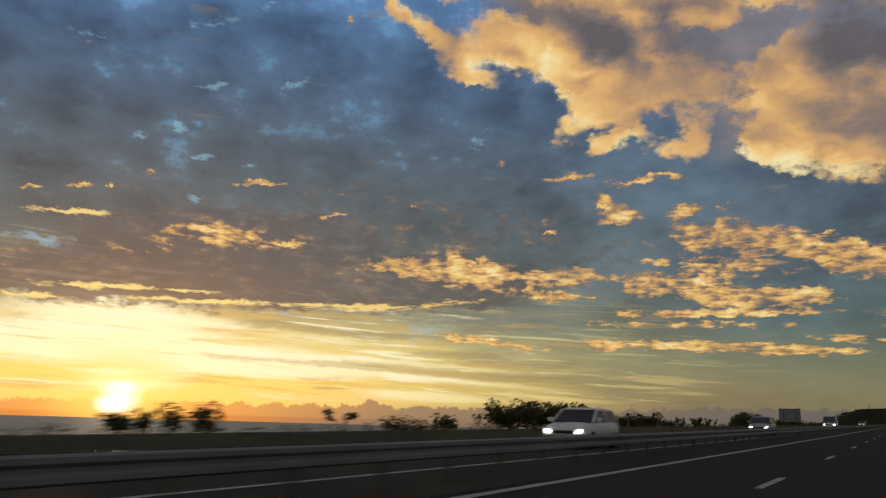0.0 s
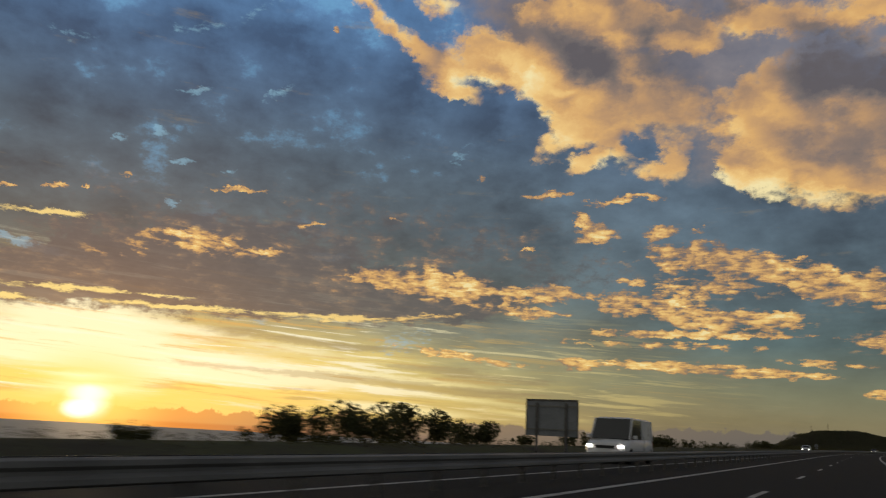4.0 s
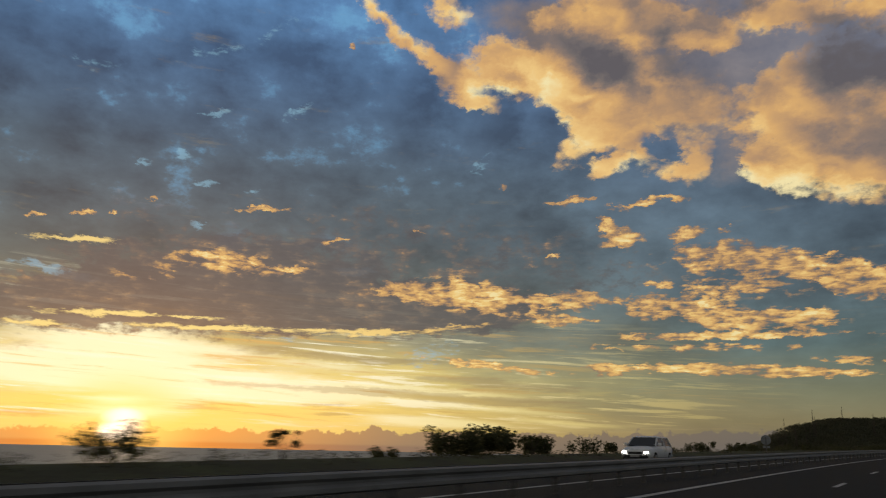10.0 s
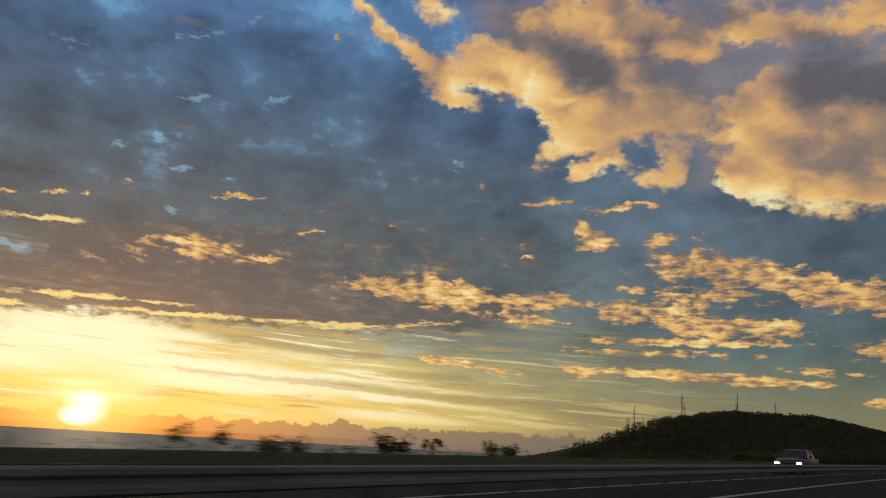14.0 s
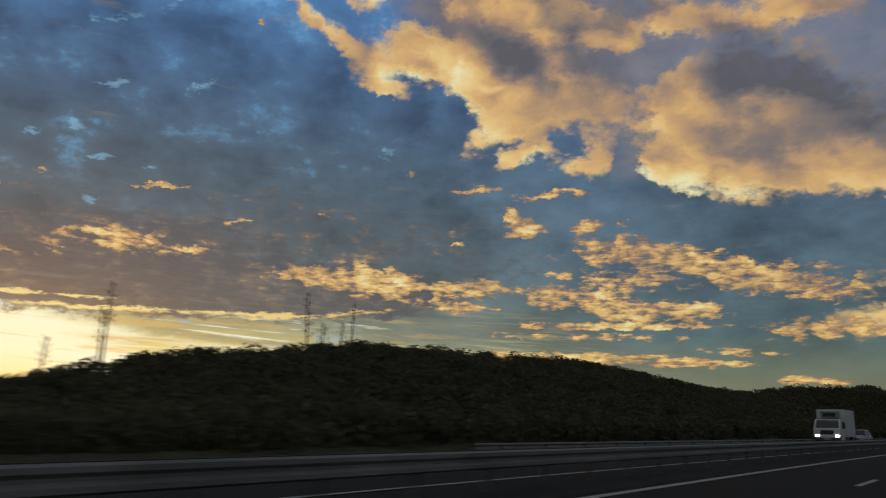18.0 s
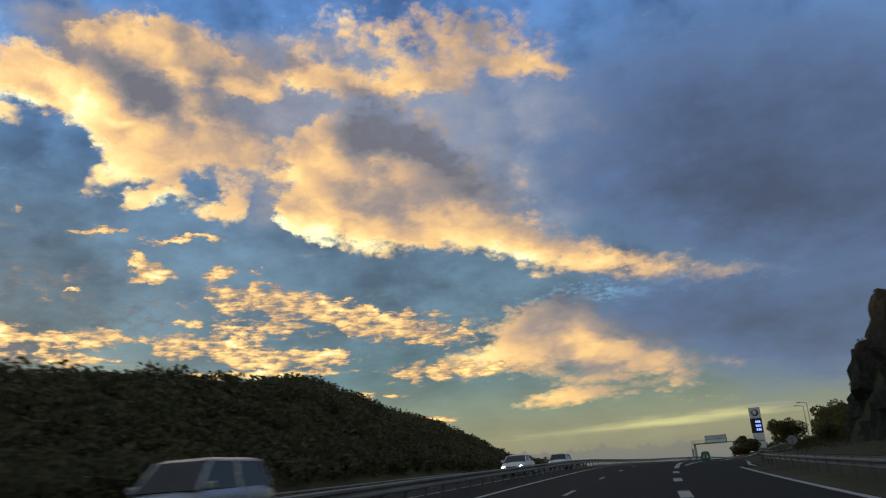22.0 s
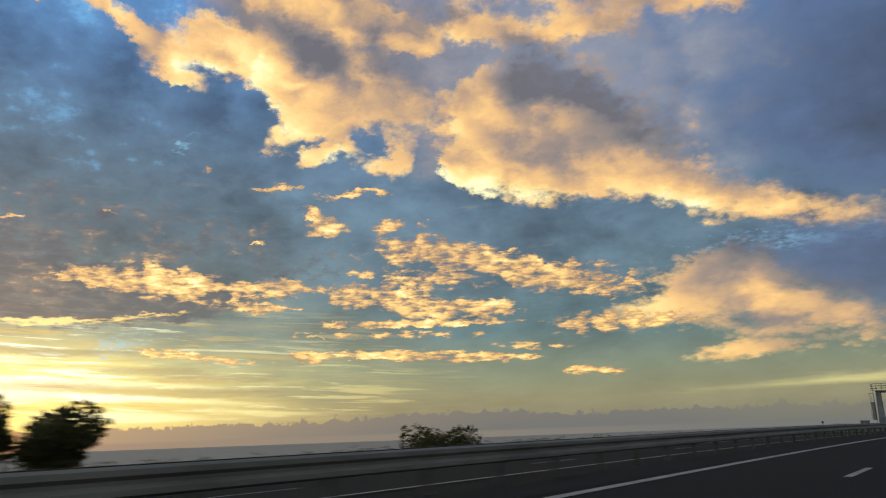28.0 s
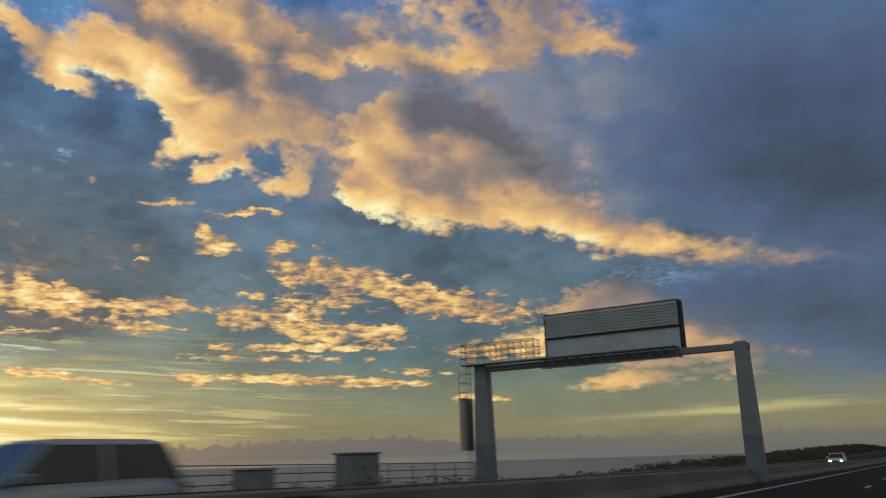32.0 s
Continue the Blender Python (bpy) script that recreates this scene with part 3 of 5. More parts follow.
sun = new("sun", bpy.data.lights.new("sun", "SUN"))
sun.data.energy, sun.data.angle, sun.data.color = 1.0, radians(4.0), (1.0, 0.72, 0.42)
sun.matrix_world = look((0, 0, 0), (-math.sin(radians(SUN_AZ)) * math.cos(radians(SUN_EL)), -math.cos(radians(SUN_AZ)) * math.cos(radians(SUN_EL)), -math.sin(radians(SUN_EL))))


# ---- materials ----
def material(name, colour, rough=0.8, metal=0.0, vary=0.25, scale=2.0, bump=0.1, fine=30.0, other=None, spec=0.4, shift=0.0, through_light=0.0):
    """A surface with stains at a large scale, grain at a small one, and some change from object to object."""
    m = bpy.data.materials.new(name)
    m.use_nodes = True
    T = Nodes(m.node_tree)
    b = m.node_tree.nodes["Principled BSDF"]
    co = T.tree.nodes.new("ShaderNodeTexCoord").outputs["Object"]
    large, small = T.noise(co, scale, 5.0, 0.6), T.noise(co, fine, 4.0, 0.6)
    dark = tuple(c * (1 - vary) for c in colour)
    light = other or tuple(min(1.0, c * (1 + vary)) for c in colour)
    tone = T.math("MULTIPLY_ADD", small.outputs[0], 0.45, T.math("MULTIPLY", large.outputs[0], 0.55))
    if shift:
        tone = T.math("MULTIPLY_ADD", T.tree.nodes.new("ShaderNodeNewGeometry").outputs["Random Per Island"], shift, T.math("ADD", tone, -0.5 * shift))
    base = T.mix(T.step(tone, 0.36, 0.64), dark, light)
    T.put(b.inputs["Base Color"], base)
    T.put(b.inputs["Roughness"], T.line(large.outputs[0], 0.3, 0.7, max(0.05, rough - 0.1), min(1.0, rough + 0.1)))
    b.inputs["Metallic"].default_value = metal
    b.inputs["Specular IOR Level"].default_value = spec
    if bump:
        n = T.tree.nodes.new("ShaderNodeBump")
        n.inputs["Strength"].default_value, n.inputs["Distance"].default_value = bump, 0.02
        T.put(n.inputs["Height"], small.outputs[0])
        T.put(b.inputs["Normal"], n.outputs[0])
    if through_light:
        t = T.tree.nodes.new("ShaderNodeBsdfTranslucent")
        T.put(t.inputs[0], base)
        mix = T.tree.nodes.new("ShaderNodeMixShader")
        mix.inputs[0].default_value = through_light
        T.put(mix.inputs[1], b.outputs[0])
        T.put(mix.inputs[2], t.outputs[0])
        T.put(m.node_tree.nodes["Material Output"].inputs[0], mix.outputs[0])
    return m


def lamp_material(name, colour, power):
    m = bpy.data.materials.new(name)
    m.use_nodes = True
    b = m.node_tree.nodes["Principled BSDF"]
    b.inputs["Base Color"].default_value = (*colour, 1)
    b.inputs["Emission Color"].default_value, b.inputs["Emission Strength"].default_value = (*colour, 1), power
    return m


ASPHALT = material("asphalt", (0.028, 0.028, 0.027), 0.9, vary=0.3, scale=0.3, fine=40, bump=0.35, spec=0.1)
PATCH = material("asphalt_strip", (0.026, 0.026, 0.026), 0.9, vary=0.35, scale=0.5, fine=30, bump=0.4, spec=0.15)
PAINT = material("road_paint", (0.36, 0.36, 0.35), 0.7, vary=0.3, scale=2, fine=25)
STEEL = material("galvanised_steel", (0.2, 0.198, 0.19), 0.55, 0.25, vary=0.25, scale=0.8, fine=12, bump=0.05)
RUST = material("weathered_post_steel", (0.13, 0.125, 0.12), 0.7, 0.3, vary=0.35, scale=3, fine=18, bump=0.15)
EARTH = material("dry_earth", (0.085, 0.072, 0.05), 0.95, vary=0.4, scale=0.25, fine=6, bump=0.5, other=(0.08, 0.085, 0.042), spec=0.1)
ROCK = material("dark_basalt", (0.032, 0.03, 0.025), 0.9, vary=0.45, scale=0.4, fine=3, bump=0.8, spec=0.15)
# far paler than bare water: the haze over the sea is in its colour
WATER = material("hazed_sea_water", (0.36, 0.35, 0.325), 0.75, vary=0.12, scale=0.02, fine=0.3, bump=0.15, spec=0.35)
CONCRETE = material("stained_concrete", (0.16, 0.158, 0.15), 0.9, vary=0.25, scale=0.6, fine=10, bump=0.25)
LEAF = material("dull_green_leaf", (0.105, 0.115, 0.05), 0.7, vary=0.45, scale=0.5, fine=9, bump=0.0, shift=0.5, other=(0.085, 0.085, 0.035), spec=0.2, through_light=0.42)
SCRUB = material("dry_scrub_leaf", (0.115, 0.118, 0.07), 0.8, vary=0.35, scale=0.3, fine=5, bump=0.0, shift=0.5, other=(0.12, 0.115, 0.07), spec=0.1, through_light=0.3)
GRASS = material("dry_grass", (0.075, 0.072, 0.036), 0.9, vary=0.4, scale=0.6, fine=8, bump=0.0, shift=0.5, spec=0.1, through_light=0.2)
BARK = material("grey_bark", (0.09, 0.075, 0.06), 0.95, vary=0.4, scale=4, fine=25, bump=0.5, spec=0.1)
SIGN_BACK = material("grey_sign_back", (0.23, 0.245, 0.265), 0.6, 0.2, vary=0.18, scale=1.2, fine=14, bump=0.05)
GANTRY = material("painted_gantry_steel", (0.28, 0.295, 0.32), 0.55, 0.15, vary=0.16, scale=0.7, fine=12, bump=0.05)
GANTRY_LOW = material("bluish_lower_paint", (0.2, 0.235, 0.29), 0.6, 0.1, vary=0.15, scale=1.0, fine=12)
PANEL = material("pale_blue_grey_panel", (0.52, 0.58, 0.64), 0.5, 0.0, vary=0.12, scale=0.8, fine=12, bump=0.03)
WHITE = material("white_car_paint", (0.62, 0.63, 0.65), 0.3, vary=0.05, scale=1, bump=0.0, spec=0.5)
SILVER = material("silver_car_paint", (0.36, 0.37, 0.39), 0.3, 0.5, vary=0.06, scale=1, bump=0.0, spec=0.5)
DARK_PAINT = material("dark_grey_car_paint", (0.045, 0.048, 0.055), 0.3, 0.2, vary=0.08, scale=1, bump=0.0, spec=0.5)
RED_PAINT = material("red_car_paint", (0.3, 0.03, 0.025), 0.35, vary=0.08, scale=1, bump=0.0, spec=0.5)
GLASS = material("tinted_glass", (0.02, 0.024, 0.028), 0.08, vary=0.1, scale=1, bump=0.0, spec=0.7)
TYRE = material("tyre_rubber", (0.018, 0.018, 0.018), 0.9, vary=0.2, bump=0.1)
RIM = material("alloy_rim", (0.4, 0.4, 0.42), 0.35, 0.8, vary=0.1, bump=0.0)
PLASTIC = material("black_plastic", (0.02, 0.02, 0.022), 0.6, vary=0.15, bump=0.05)
BOX_WHITE = material("white_truck_panel", (0.55, 0.56, 0.58), 0.5, vary=0.1, scale=0.8, fine=8, bump=0.03)
GREEN_SIGN = material("green_marker_plastic", (0.02, 0.12, 0.07), 0.5, vary=0.15, bump=0.0)
HEADLIGHT = lamp_material("headlight_glow", (1.0, 0.93, 0.82), 10.0)
RED_LENS = material("red_lamp_lens", (0.25, 0.02, 0.02), 0.3, vary=0.1, bump=0.0)
TAILLIGHT = lamp_material("tail_light_glow", (1.0, 0.06, 0.05), 1.6)
DISPLAY = lamp_material("price_display_glow", (0.3, 0.4, 1.0), 0.9)


# ---- mesh building ----
class Shape:
    """Collects the corners and faces of one mesh."""

    def __init__(self):
        self.v, self.f = [], []

    def box(self, x0, y0, z0, x1, y1, z1, c=0.0):
        """A box; c cuts its upright edges and rim."""
        if not c:
            rings = [[(x0, y0, z), (x1, y0, z), (x1, y1, z), (x0, y1, z)] for z in (z0, z1)]
        else:
            def ring(z, i):
                a, b, e, g = x0 + i, y0 + i, x1 - i, y1 - i
                return [(a + c, b, z), (e - c, b, z), (e, b + c, z), (e, g - c, z), (e - c, g, z), (a + c, g, z), (a, g - c, z), (a, b + c, z)]
            rings = [ring(z0, c * 0.6), ring(z0 + c, 0), ring(z1 - c, 0), ring(z1, c * 0.6)]
        return self.loft(rings)

    def loft(self, rings, caps=True, closed=True):
        o, k = len(self.v), len(rings[0])
        for r in rings:
            self.v += [tuple(p) for p in r]
        for i in range(len(rings) - 1):
            for j in range(k if closed else k - 1):
                a, b = o + i * k + j, o + i * k + (j + 1) % k
                self.f.append((a, b, b + k, a + k))
        if caps and closed:
            self.f.append(tuple(o + j for j in reversed(range(k))))
            self.f.append(tuple(o + (len(rings) - 1) * k + j for j in range(k)))
        return self

    def tube(self, points, radii, sides=6):
        """A round bar through the points."""
        pts = [Vector(p) for p in points]
        if not isinstance(radii, (list, tuple)):
            radii = [radii] * len(pts)
        rings = []
        for i, p in enumerate(pts):
            d = (pts[min(i + 1, len(pts) - 1)] - pts[max(i - 1, 0)]).normalized()
            a = d.orthogonal().normalized() if abs(d.z) < 0.99 else Vector((1, 0, 0))
            b = d.cross(a)
            rings.append([p + (a * math.cos(2 * math.pi * j / sides) + b * math.sin(2 * math.pi * j / sides)) * radii[i] for j in range(sides)])
        return self.loft(rings)

    def disc(self, centre, radius, depth, axis="y", sides=20, ry=None):
        """A flat round plate or wheel."""
        cx, cy, cz = centre
        rings = []
        for o in (-depth / 2, depth / 2):
            r = []
            for j in range(sides):
                u, w = math.cos(2 * math.pi * j / sides) * radius, math.sin(2 * math.pi * j / sides) * (ry or radius)
                r.append((cx + u, cy + o, cz + w) if axis == "y" else (cx + o, cy + u, cz + w) if axis == "x" else (cx + u, cy + w, cz + o))
            rings.append(r)
        return self.loft(rings)

    def prism(self, outline, depth, y=0.0):
        """An outline of (x, z) drawn out along y."""
        return self.loft([[(x, y - depth / 2, z) for x, z in outline], [(x, y + depth / 2, z) for x, z in outline]])

    def mesh(self, name, mat, smooth=False):
        me = bpy.data.meshes.new(name)
        me.from_pydata(self.v, [], self.f)
        bm = bmesh.new()
        bm.from_mesh(me)
        bmesh.ops.recalc_face_normals(bm, faces=bm.faces)
        bm.to_mesh(me)
        bm.free()
        me.materials.append(mat)
        if smooth:
            me.polygons.foreach_set("use_smooth", [True] * len(me.polygons))
        return me


def part(name, shape, mat, parent, label="", smooth=False):
    """One mesh object under a thing or a part."""
    ob = new(name, shape.mesh(name, mat, smooth) if isinstance(shape, Shape) else shape)
    ob.parent = parent
    if label:
        ob["label"] = label
    return ob


def thing(name, label, category, m, group=""):
    e = new(name)
    e.empty_display_size = 0.3
    e.matrix_basis = m
    return tagged(e, label, category, group)


def mesh_object(name, verts, faces, mat, smooth=False):
    me = bpy.data.meshes.new(name)
    me.from_pydata([tuple(v) for v in verts], [], faces)
    me.materials.append(mat)
    if smooth:
        me.polygons.foreach_set("use_smooth", [True] * len(me.polygons))
    me.update()
    return new(name, me)


def strip(name, s_from, s_to, profile, mat, step=4.0, smooth=False, parent=None, path=None, closed=False):
    """A cross profile of (d, z) drawn out along the road, or along a path(s) that gives an offset and a rise."""
    n = max(1, int(round((s_to - s_from) / step)))
    ss = [s_from + (s_to - s_from) * i / n for i in range(n + 1)]
    k = len(profile)
    verts = []
    for s in ss:
        o, r = path(s) if path else (0.0, 0.0)
        verts += [at(s, d + o, z + r) for d, z in profile]
    w = k if closed else k - 1
    faces = [(i * k + j, i * k + (j + 1) % k, (i + 1) * k + (j + 1) % k, (i + 1) * k + j) for i in range(n) for j in range(w)]
    ob = mesh_object(name, verts, faces, mat, smooth)
    ob.parent = parent
    return ob


def leaf_mesh(name, centres, radii, count, size, mat, seed, squash=0.8):
    """Many small crumpled leaves about the centres of clumps."""
    g = np.random.default_rng(seed)
    c, r = np.asarray(centres, float), np.asarray(radii, float)
    pick = g.choice(len(c), count, p=r ** 2 / (r ** 2).sum())
    way = g.normal(size=(count, 3))
    way /= np.linalg.norm(way, axis=1)[:, None]
    spot = c[pick] + way * (r[pick] * g.uniform(0.45, 1.0, count) ** 0.6)[:, None] * (1, 1, squash)
    a = g.normal(size=(count, 3))
    a /= np.linalg.norm(a, axis=1)[:, None]
    b = np.cross(a, g.normal(size=(count, 3)))
    b /= np.linalg.norm(b, axis=1)[:, None]
    z = (size * g.uniform(0.55, 1.3, count))[:, None]
    v = np.stack([spot - a * z, spot + b * z * 0.55, spot + a * z, spot - b * z * 0.55], 1).reshape(-1, 3)
    me = bpy.data.meshes.new(name)
    me.vertices.add(len(v))
    me.vertices.foreach_set("co", v.ravel())
    me.loops.add(len(v))
    me.loops.foreach_set("vertex_index", np.arange(len(v), dtype=np.int32))
    me.polygons.add(count)
    me.polygons.foreach_set("loop_start", np.arange(0, len(v), 4, dtype=np.int32))
    me.polygons.foreach_set("loop_total", np.full(count, 4, dtype=np.int32))
    me.materials.append(mat)
    me.update(calc_edges=True)
    return me


# ---- ground, sea and road ----
def rise_beside(s):
    """The height of the wooded rise on the sea side of the road."""
    return float(np.interp(s, (446, 466, 476, 486, 496, 506, 526, 536, 546, 556, 566, 576, 586, 594, 602, 610, 618, 626, 634, 642, 650, 658, 664, 672, 677), (0, 0.1, 3.1, 5.5, 6.9, 8.0, 8.5, 8.9, 8.6, 7.8, 7.0, 6.3, 7.3, 7.5, 7.2, 8.4, 8.6, 7.7, 7.2, 7.1, 7.1, 4.6, 2.4, 0.5, 0)))


def ridge_at(s):
    """How far the rise's ridge lies from the road."""
    return float(np.interp(s, (446, 480, 520, 560, 600, 640, 672, 950), (56, 53, 48, 46, 29, 33, 36, 30)))


def bluff(s):
    """The rock cutting on the land side."""
    return float(np.interp(s, (300, 420, 520, 585, 610, 619, 623), (0.5, 2, 6, 9.0, 8.5, 6.0, 0)))


def ramp_at(s):
    """The slip road: its middle's offset and its rise."""
    return float(np.interp(s, (560, 600, 615, 630, 645, 675, 712, 740, 790, 860), (-2.55, -2.7, -3.6, -4.7, -6.4, -9.8, -13.2, -16.5, -23.5, -33))), float(np.interp(s, (640, 670, 700, 760, 820, 860), (0, 0.4, 1.3, 3.4, 5.0, 5.6)))


def land(s, d):
    """The ground's height over the road's surface."""
    z = -0.06
    if d > 17.8:
        h = rise_beside(s) + float(np.interp(s, (905, 950, 1000, 1200, 1400), (0, 0.4, 1.1, 2.4, 1.8)))
        open_slope = np.interp(d, (17.8, 19.0, 20.5, 24, 32, 60, 140, 400), (0, 0.3, 0.42, 0.2, -1.2, -8, -24, -70))
        rd = ridge_at(s)
        wooded = np.interp(d, (17.8, 20, 20 + 0.55 * (rd - 20), rd, rd + 6, rd + 24, 140, 400), (0, 0.3, 0.66 * h, h, 0.95 * h, -2, -26, -70))
        k = min(1.0, h / 0.1)
        z += open_slope * (1 - k) + wooded * k
    if d < -4.4:
        ramp, rise = ramp_at(s)
        bank = np.interp(-d, (4.4, 7.5, 12, 30, 120, 400), (0, 0.25, 0.7, 2.5, 12, 40))
        z += bank
        if s > 640:
            near = max(0.0, 1 - max(0.0, abs(d - ramp) - 3.2) / 5.0)
            z += (rise - bank) * near
        if s < 624:
            z += bluff(s) * np.interp(-d, (13.4, 14.4, 15.6, 18, 60, 120), (0, 0.3, 0.9, 1.05, 1.3, 0.5))
    return float(z)


ds = [400, 250, 140, 110, 90, 75, 60, 52, 45, 40, 36, 33, 31, 29, 27.5, 26, 24, 22, 20.5, 19, 17.8, 12, 7, 0, -3.5, -4.4, -5.5, -7, -8.5, -9.5, -10.2, -11, -11.8, -12.5, -13.4, -14, -14.4, -15, -15.6, -16.5, -18, -21, -24, -28, -34, -42, -60, -100, -200, -400]
ss = [-300 + 30 * i for i in range(10)] + [3 * i for i in range(300)] + [900 + 12 * i for i in range(25)] + [1200 + 100 * i for i in range(19)]
k = len(ds)
verts = [at(s, d, land(s, d)) for s in ss for d in ds]
ground = mesh_object("ground", verts, [(i * k + j, i * k + j + 1, (i + 1) * k + j + 1, (i + 1) * k + j) for i in range(len(ss) - 1) for j in range(k - 1)], EARTH, True)
tagged(ground, "dark dry verges and scrubby slopes beside the road", "ground", kind="structure")
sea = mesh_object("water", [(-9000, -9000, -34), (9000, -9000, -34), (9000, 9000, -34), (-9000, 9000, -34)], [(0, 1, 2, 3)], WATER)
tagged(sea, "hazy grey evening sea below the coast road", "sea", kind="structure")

road = strip("road", -280, 1500, [(16.4, 0.0), (12.0, 0.0), (7.3, 0.0), (5.4, 0.0), (0.0, 0.0), (-4.3, 0.0)], ASPHALT)
tagged(road, "dark worn asphalt of a dual carriageway", "road", kind="structure")
strip("hard_shoulder", 430, 1500, [(17.9, 0.0), (16.402, 0.0)], ASPHALT, parent=road)
slip = strip("slip_road", 596, 860, [(2.3, 0.0), (-3.3, 0.0)], ASPHALT, path=lambda s: (ramp_at(s)[0], ramp_at(s)[1] + 0.012))
tagged(slip, "dark asphalt slip road climbing away to a fuel station", "road", kind="structure")
strip("median_strip", -120, 1300, [(7.25, 0.008), (5.85, 0.008)], PATCH, parent=road)
for d, w in ((5.5, 0.11), (8.75, 0.09), (15.9, 0.11)):
    strip("edge_line", -120, 1300, [(d + w, 0.012), (d - w, 0.012)], PAINT, parent=road)
strip("edge_line", -120, 560, [(-0.95, 0.012), (-1.17, 0.012)], PAINT, parent=road)
strip("edge_line", 560, 596, [(-4.0, 0.012), (-4.2, 0.012)], PAINT, parent=road, step=2)
strip("edge_line", 664, 1300, [(-0.95, 0.012), (-1.09, 0.012)], PAINT, parent=road)
strip("gore_line", 600, 664, [(-0.6, 0.016), (-0.9, 0.016)], PAINT, parent=road, step=2)
strip("edge_line", 606, 850, [(2.1, 0.012), (1.85, 0.012)], PAINT, parent=slip, step=2, path=lambda s: (ramp_at(s)[0] - 0.2, ramp_at(s)[1] + 0.016))
strip("edge_line", 596, 850, [(-2.1, 0.012), (-2.3, 0.012)], PAINT, parent=slip, step=2, path=lambda s: (ramp_at(s)[0], ramp_at(s)[1] + 0.016))


def flat_bar(name, s, d, length, width, parent, lift=0.013, path=None):
    n = 2
    pts = []
    for i in range(n + 1):
        for o in (width / 2, -width / 2):
            pts.append(at(s + length * i / n, d + o, lift))
    return mesh_object(name, pts, [(0, 1, 3, 2), (2, 3, 5, 4)], PAINT)


for i in range(72):
    flat_bar("lane_dash", 1.7 + 13 * i, 2.35 + 0.25 * min(1.0, i / 40), 3.0, 0.15, road).parent = road
    flat_bar("lane_dash", 7.0 + 13 * i, 12.3, 3.0, 0.15, road).parent = road
for i in range(4):
    flat_bar("exit_dash", 560 + 10 * i, -0.75, 3.2, 0.32, road, 0.016).parent = road
for i in range(9):
    s = 622 + 4.2 * i
    w0, w1 = -0.95, ramp_at(s)[0] + 1.7
    if w0 - w1 > 0.5:
        ob = mesh_object("gore_stripe", [at(s, w0, 0.02), at(s + 0.5, w0, 0.02), at(s + 0.5 - 0.8, w1, 0.02), at(s - 0.8, w1, 0.02)], [(0, 1, 2, 3)], PAINT)
        ob.parent = road
gore = mesh_object("gore_paving", [at(s, d, 0.006) for s in range(606, 668, 4) for d in (-0.7, ramp_at(s)[0] + 2.4)], [(2 * i, 2 * i + 1, 2 * i + 3, 2 * i + 2) for i in range(15)], PATCH)
gore.parent = road


# ---- guardrails ----
W_FACE = ((0.04, 0.0), (0.0, 0.03), (0.0, 0.09), (0.055, 0.135), (0.055, 0.175), (0.0, 0.22), (0.0, 0.28), (0.04, 0.31))


def w_beam(d, low, facing):
    """The ring of a folded steel beam whose face looks to the side given by facing."""
    out_ = [(d + facing * -x, low + z) for x, z in W_FACE]
    return out_ + [(a + facing * -0.012, b) for a, b in reversed(out_)]


def guardrail(label, s_from, s_to, d, height, double, spacing, path=None, near=(0, 0)):
    rail = thing("guardrail", label, "guardrail", Matrix.Identity(4))
    s = s_from
    while s < s_to - 1:
        e = min(s + 24, s_to)
        strip("beam", s + 0.01, e - 0.01, w_beam(d - (0.16 if double else 0.0), height - 0.31, -1), STEEL, 4.0, parent=rail, closed=True, path=path)
        if double:
            strip("beam", s + 0.01, e - 0.01, w_beam(d + 0.16, height - 0.31, 1), STEEL, 4.0, parent=rail, closed=True, path=path)
        s = e
    post = Shape()
    post.loft([[(-0.05, -0.03, z), (0.05, -0.03, z), (0.05, -0.02, z), (-0.04, -0.02, z), (-0.04, 0.02, z), (0.05, 0.02, z), (0.05, 0.03, z), (-0.05, 0.03, z)] for z in (-0.3, height - 0.05)])
    me = post.mesh("post", RUST)
    n = int((s_to - s_from) / spacing)
    rest = Shape()
    made = 0
    for i in range(n):
        s = s_from + spacing * (i + 0.5)
        o, r = path(s) if path else (0.0, 0.0)
        m = stand(s, d + o, r)
        if near[0] <= s <= near[1] and made < 295:
            ob = part("post", me, RUST, rail)
            ob.matrix_basis = m
            made += 1
        else:
            k0 = len(rest.v)
            rest.v += [tuple(m @ Vector(v)) for v in post.v]
            rest.f += [tuple(k0 + a for a in f) for f in post.f]
    if rest.v:
        tagged(part("far_posts", rest, RUST, rail), kind="stuff")
    return rail


guardrail("galvanised double steel guardrail on posts in the median", -20, 808, 7.3, 0.69, True, 2.1, near=(10, 640))
guardrail("weathered steel guardrail along the seaward shoulder", 478, 700, 18.1, 0.48, False, 4.0, near=(0, 0))
guardrail("weathered steel guardrail along the seaward shoulder", 700, 1100, 18.1, 0.48, False, 4.0, near=(0, 0))
guardrail("pale steel guardrail beside the slip road", 530, 780, -2.95, 0.7, False, 2.0, path=lambda s: (ramp_at(s)[0] - float(np.interp(s, (600, 650), (0.0, 0.7))), ramp_at(s)[1]), near=(530, 780))

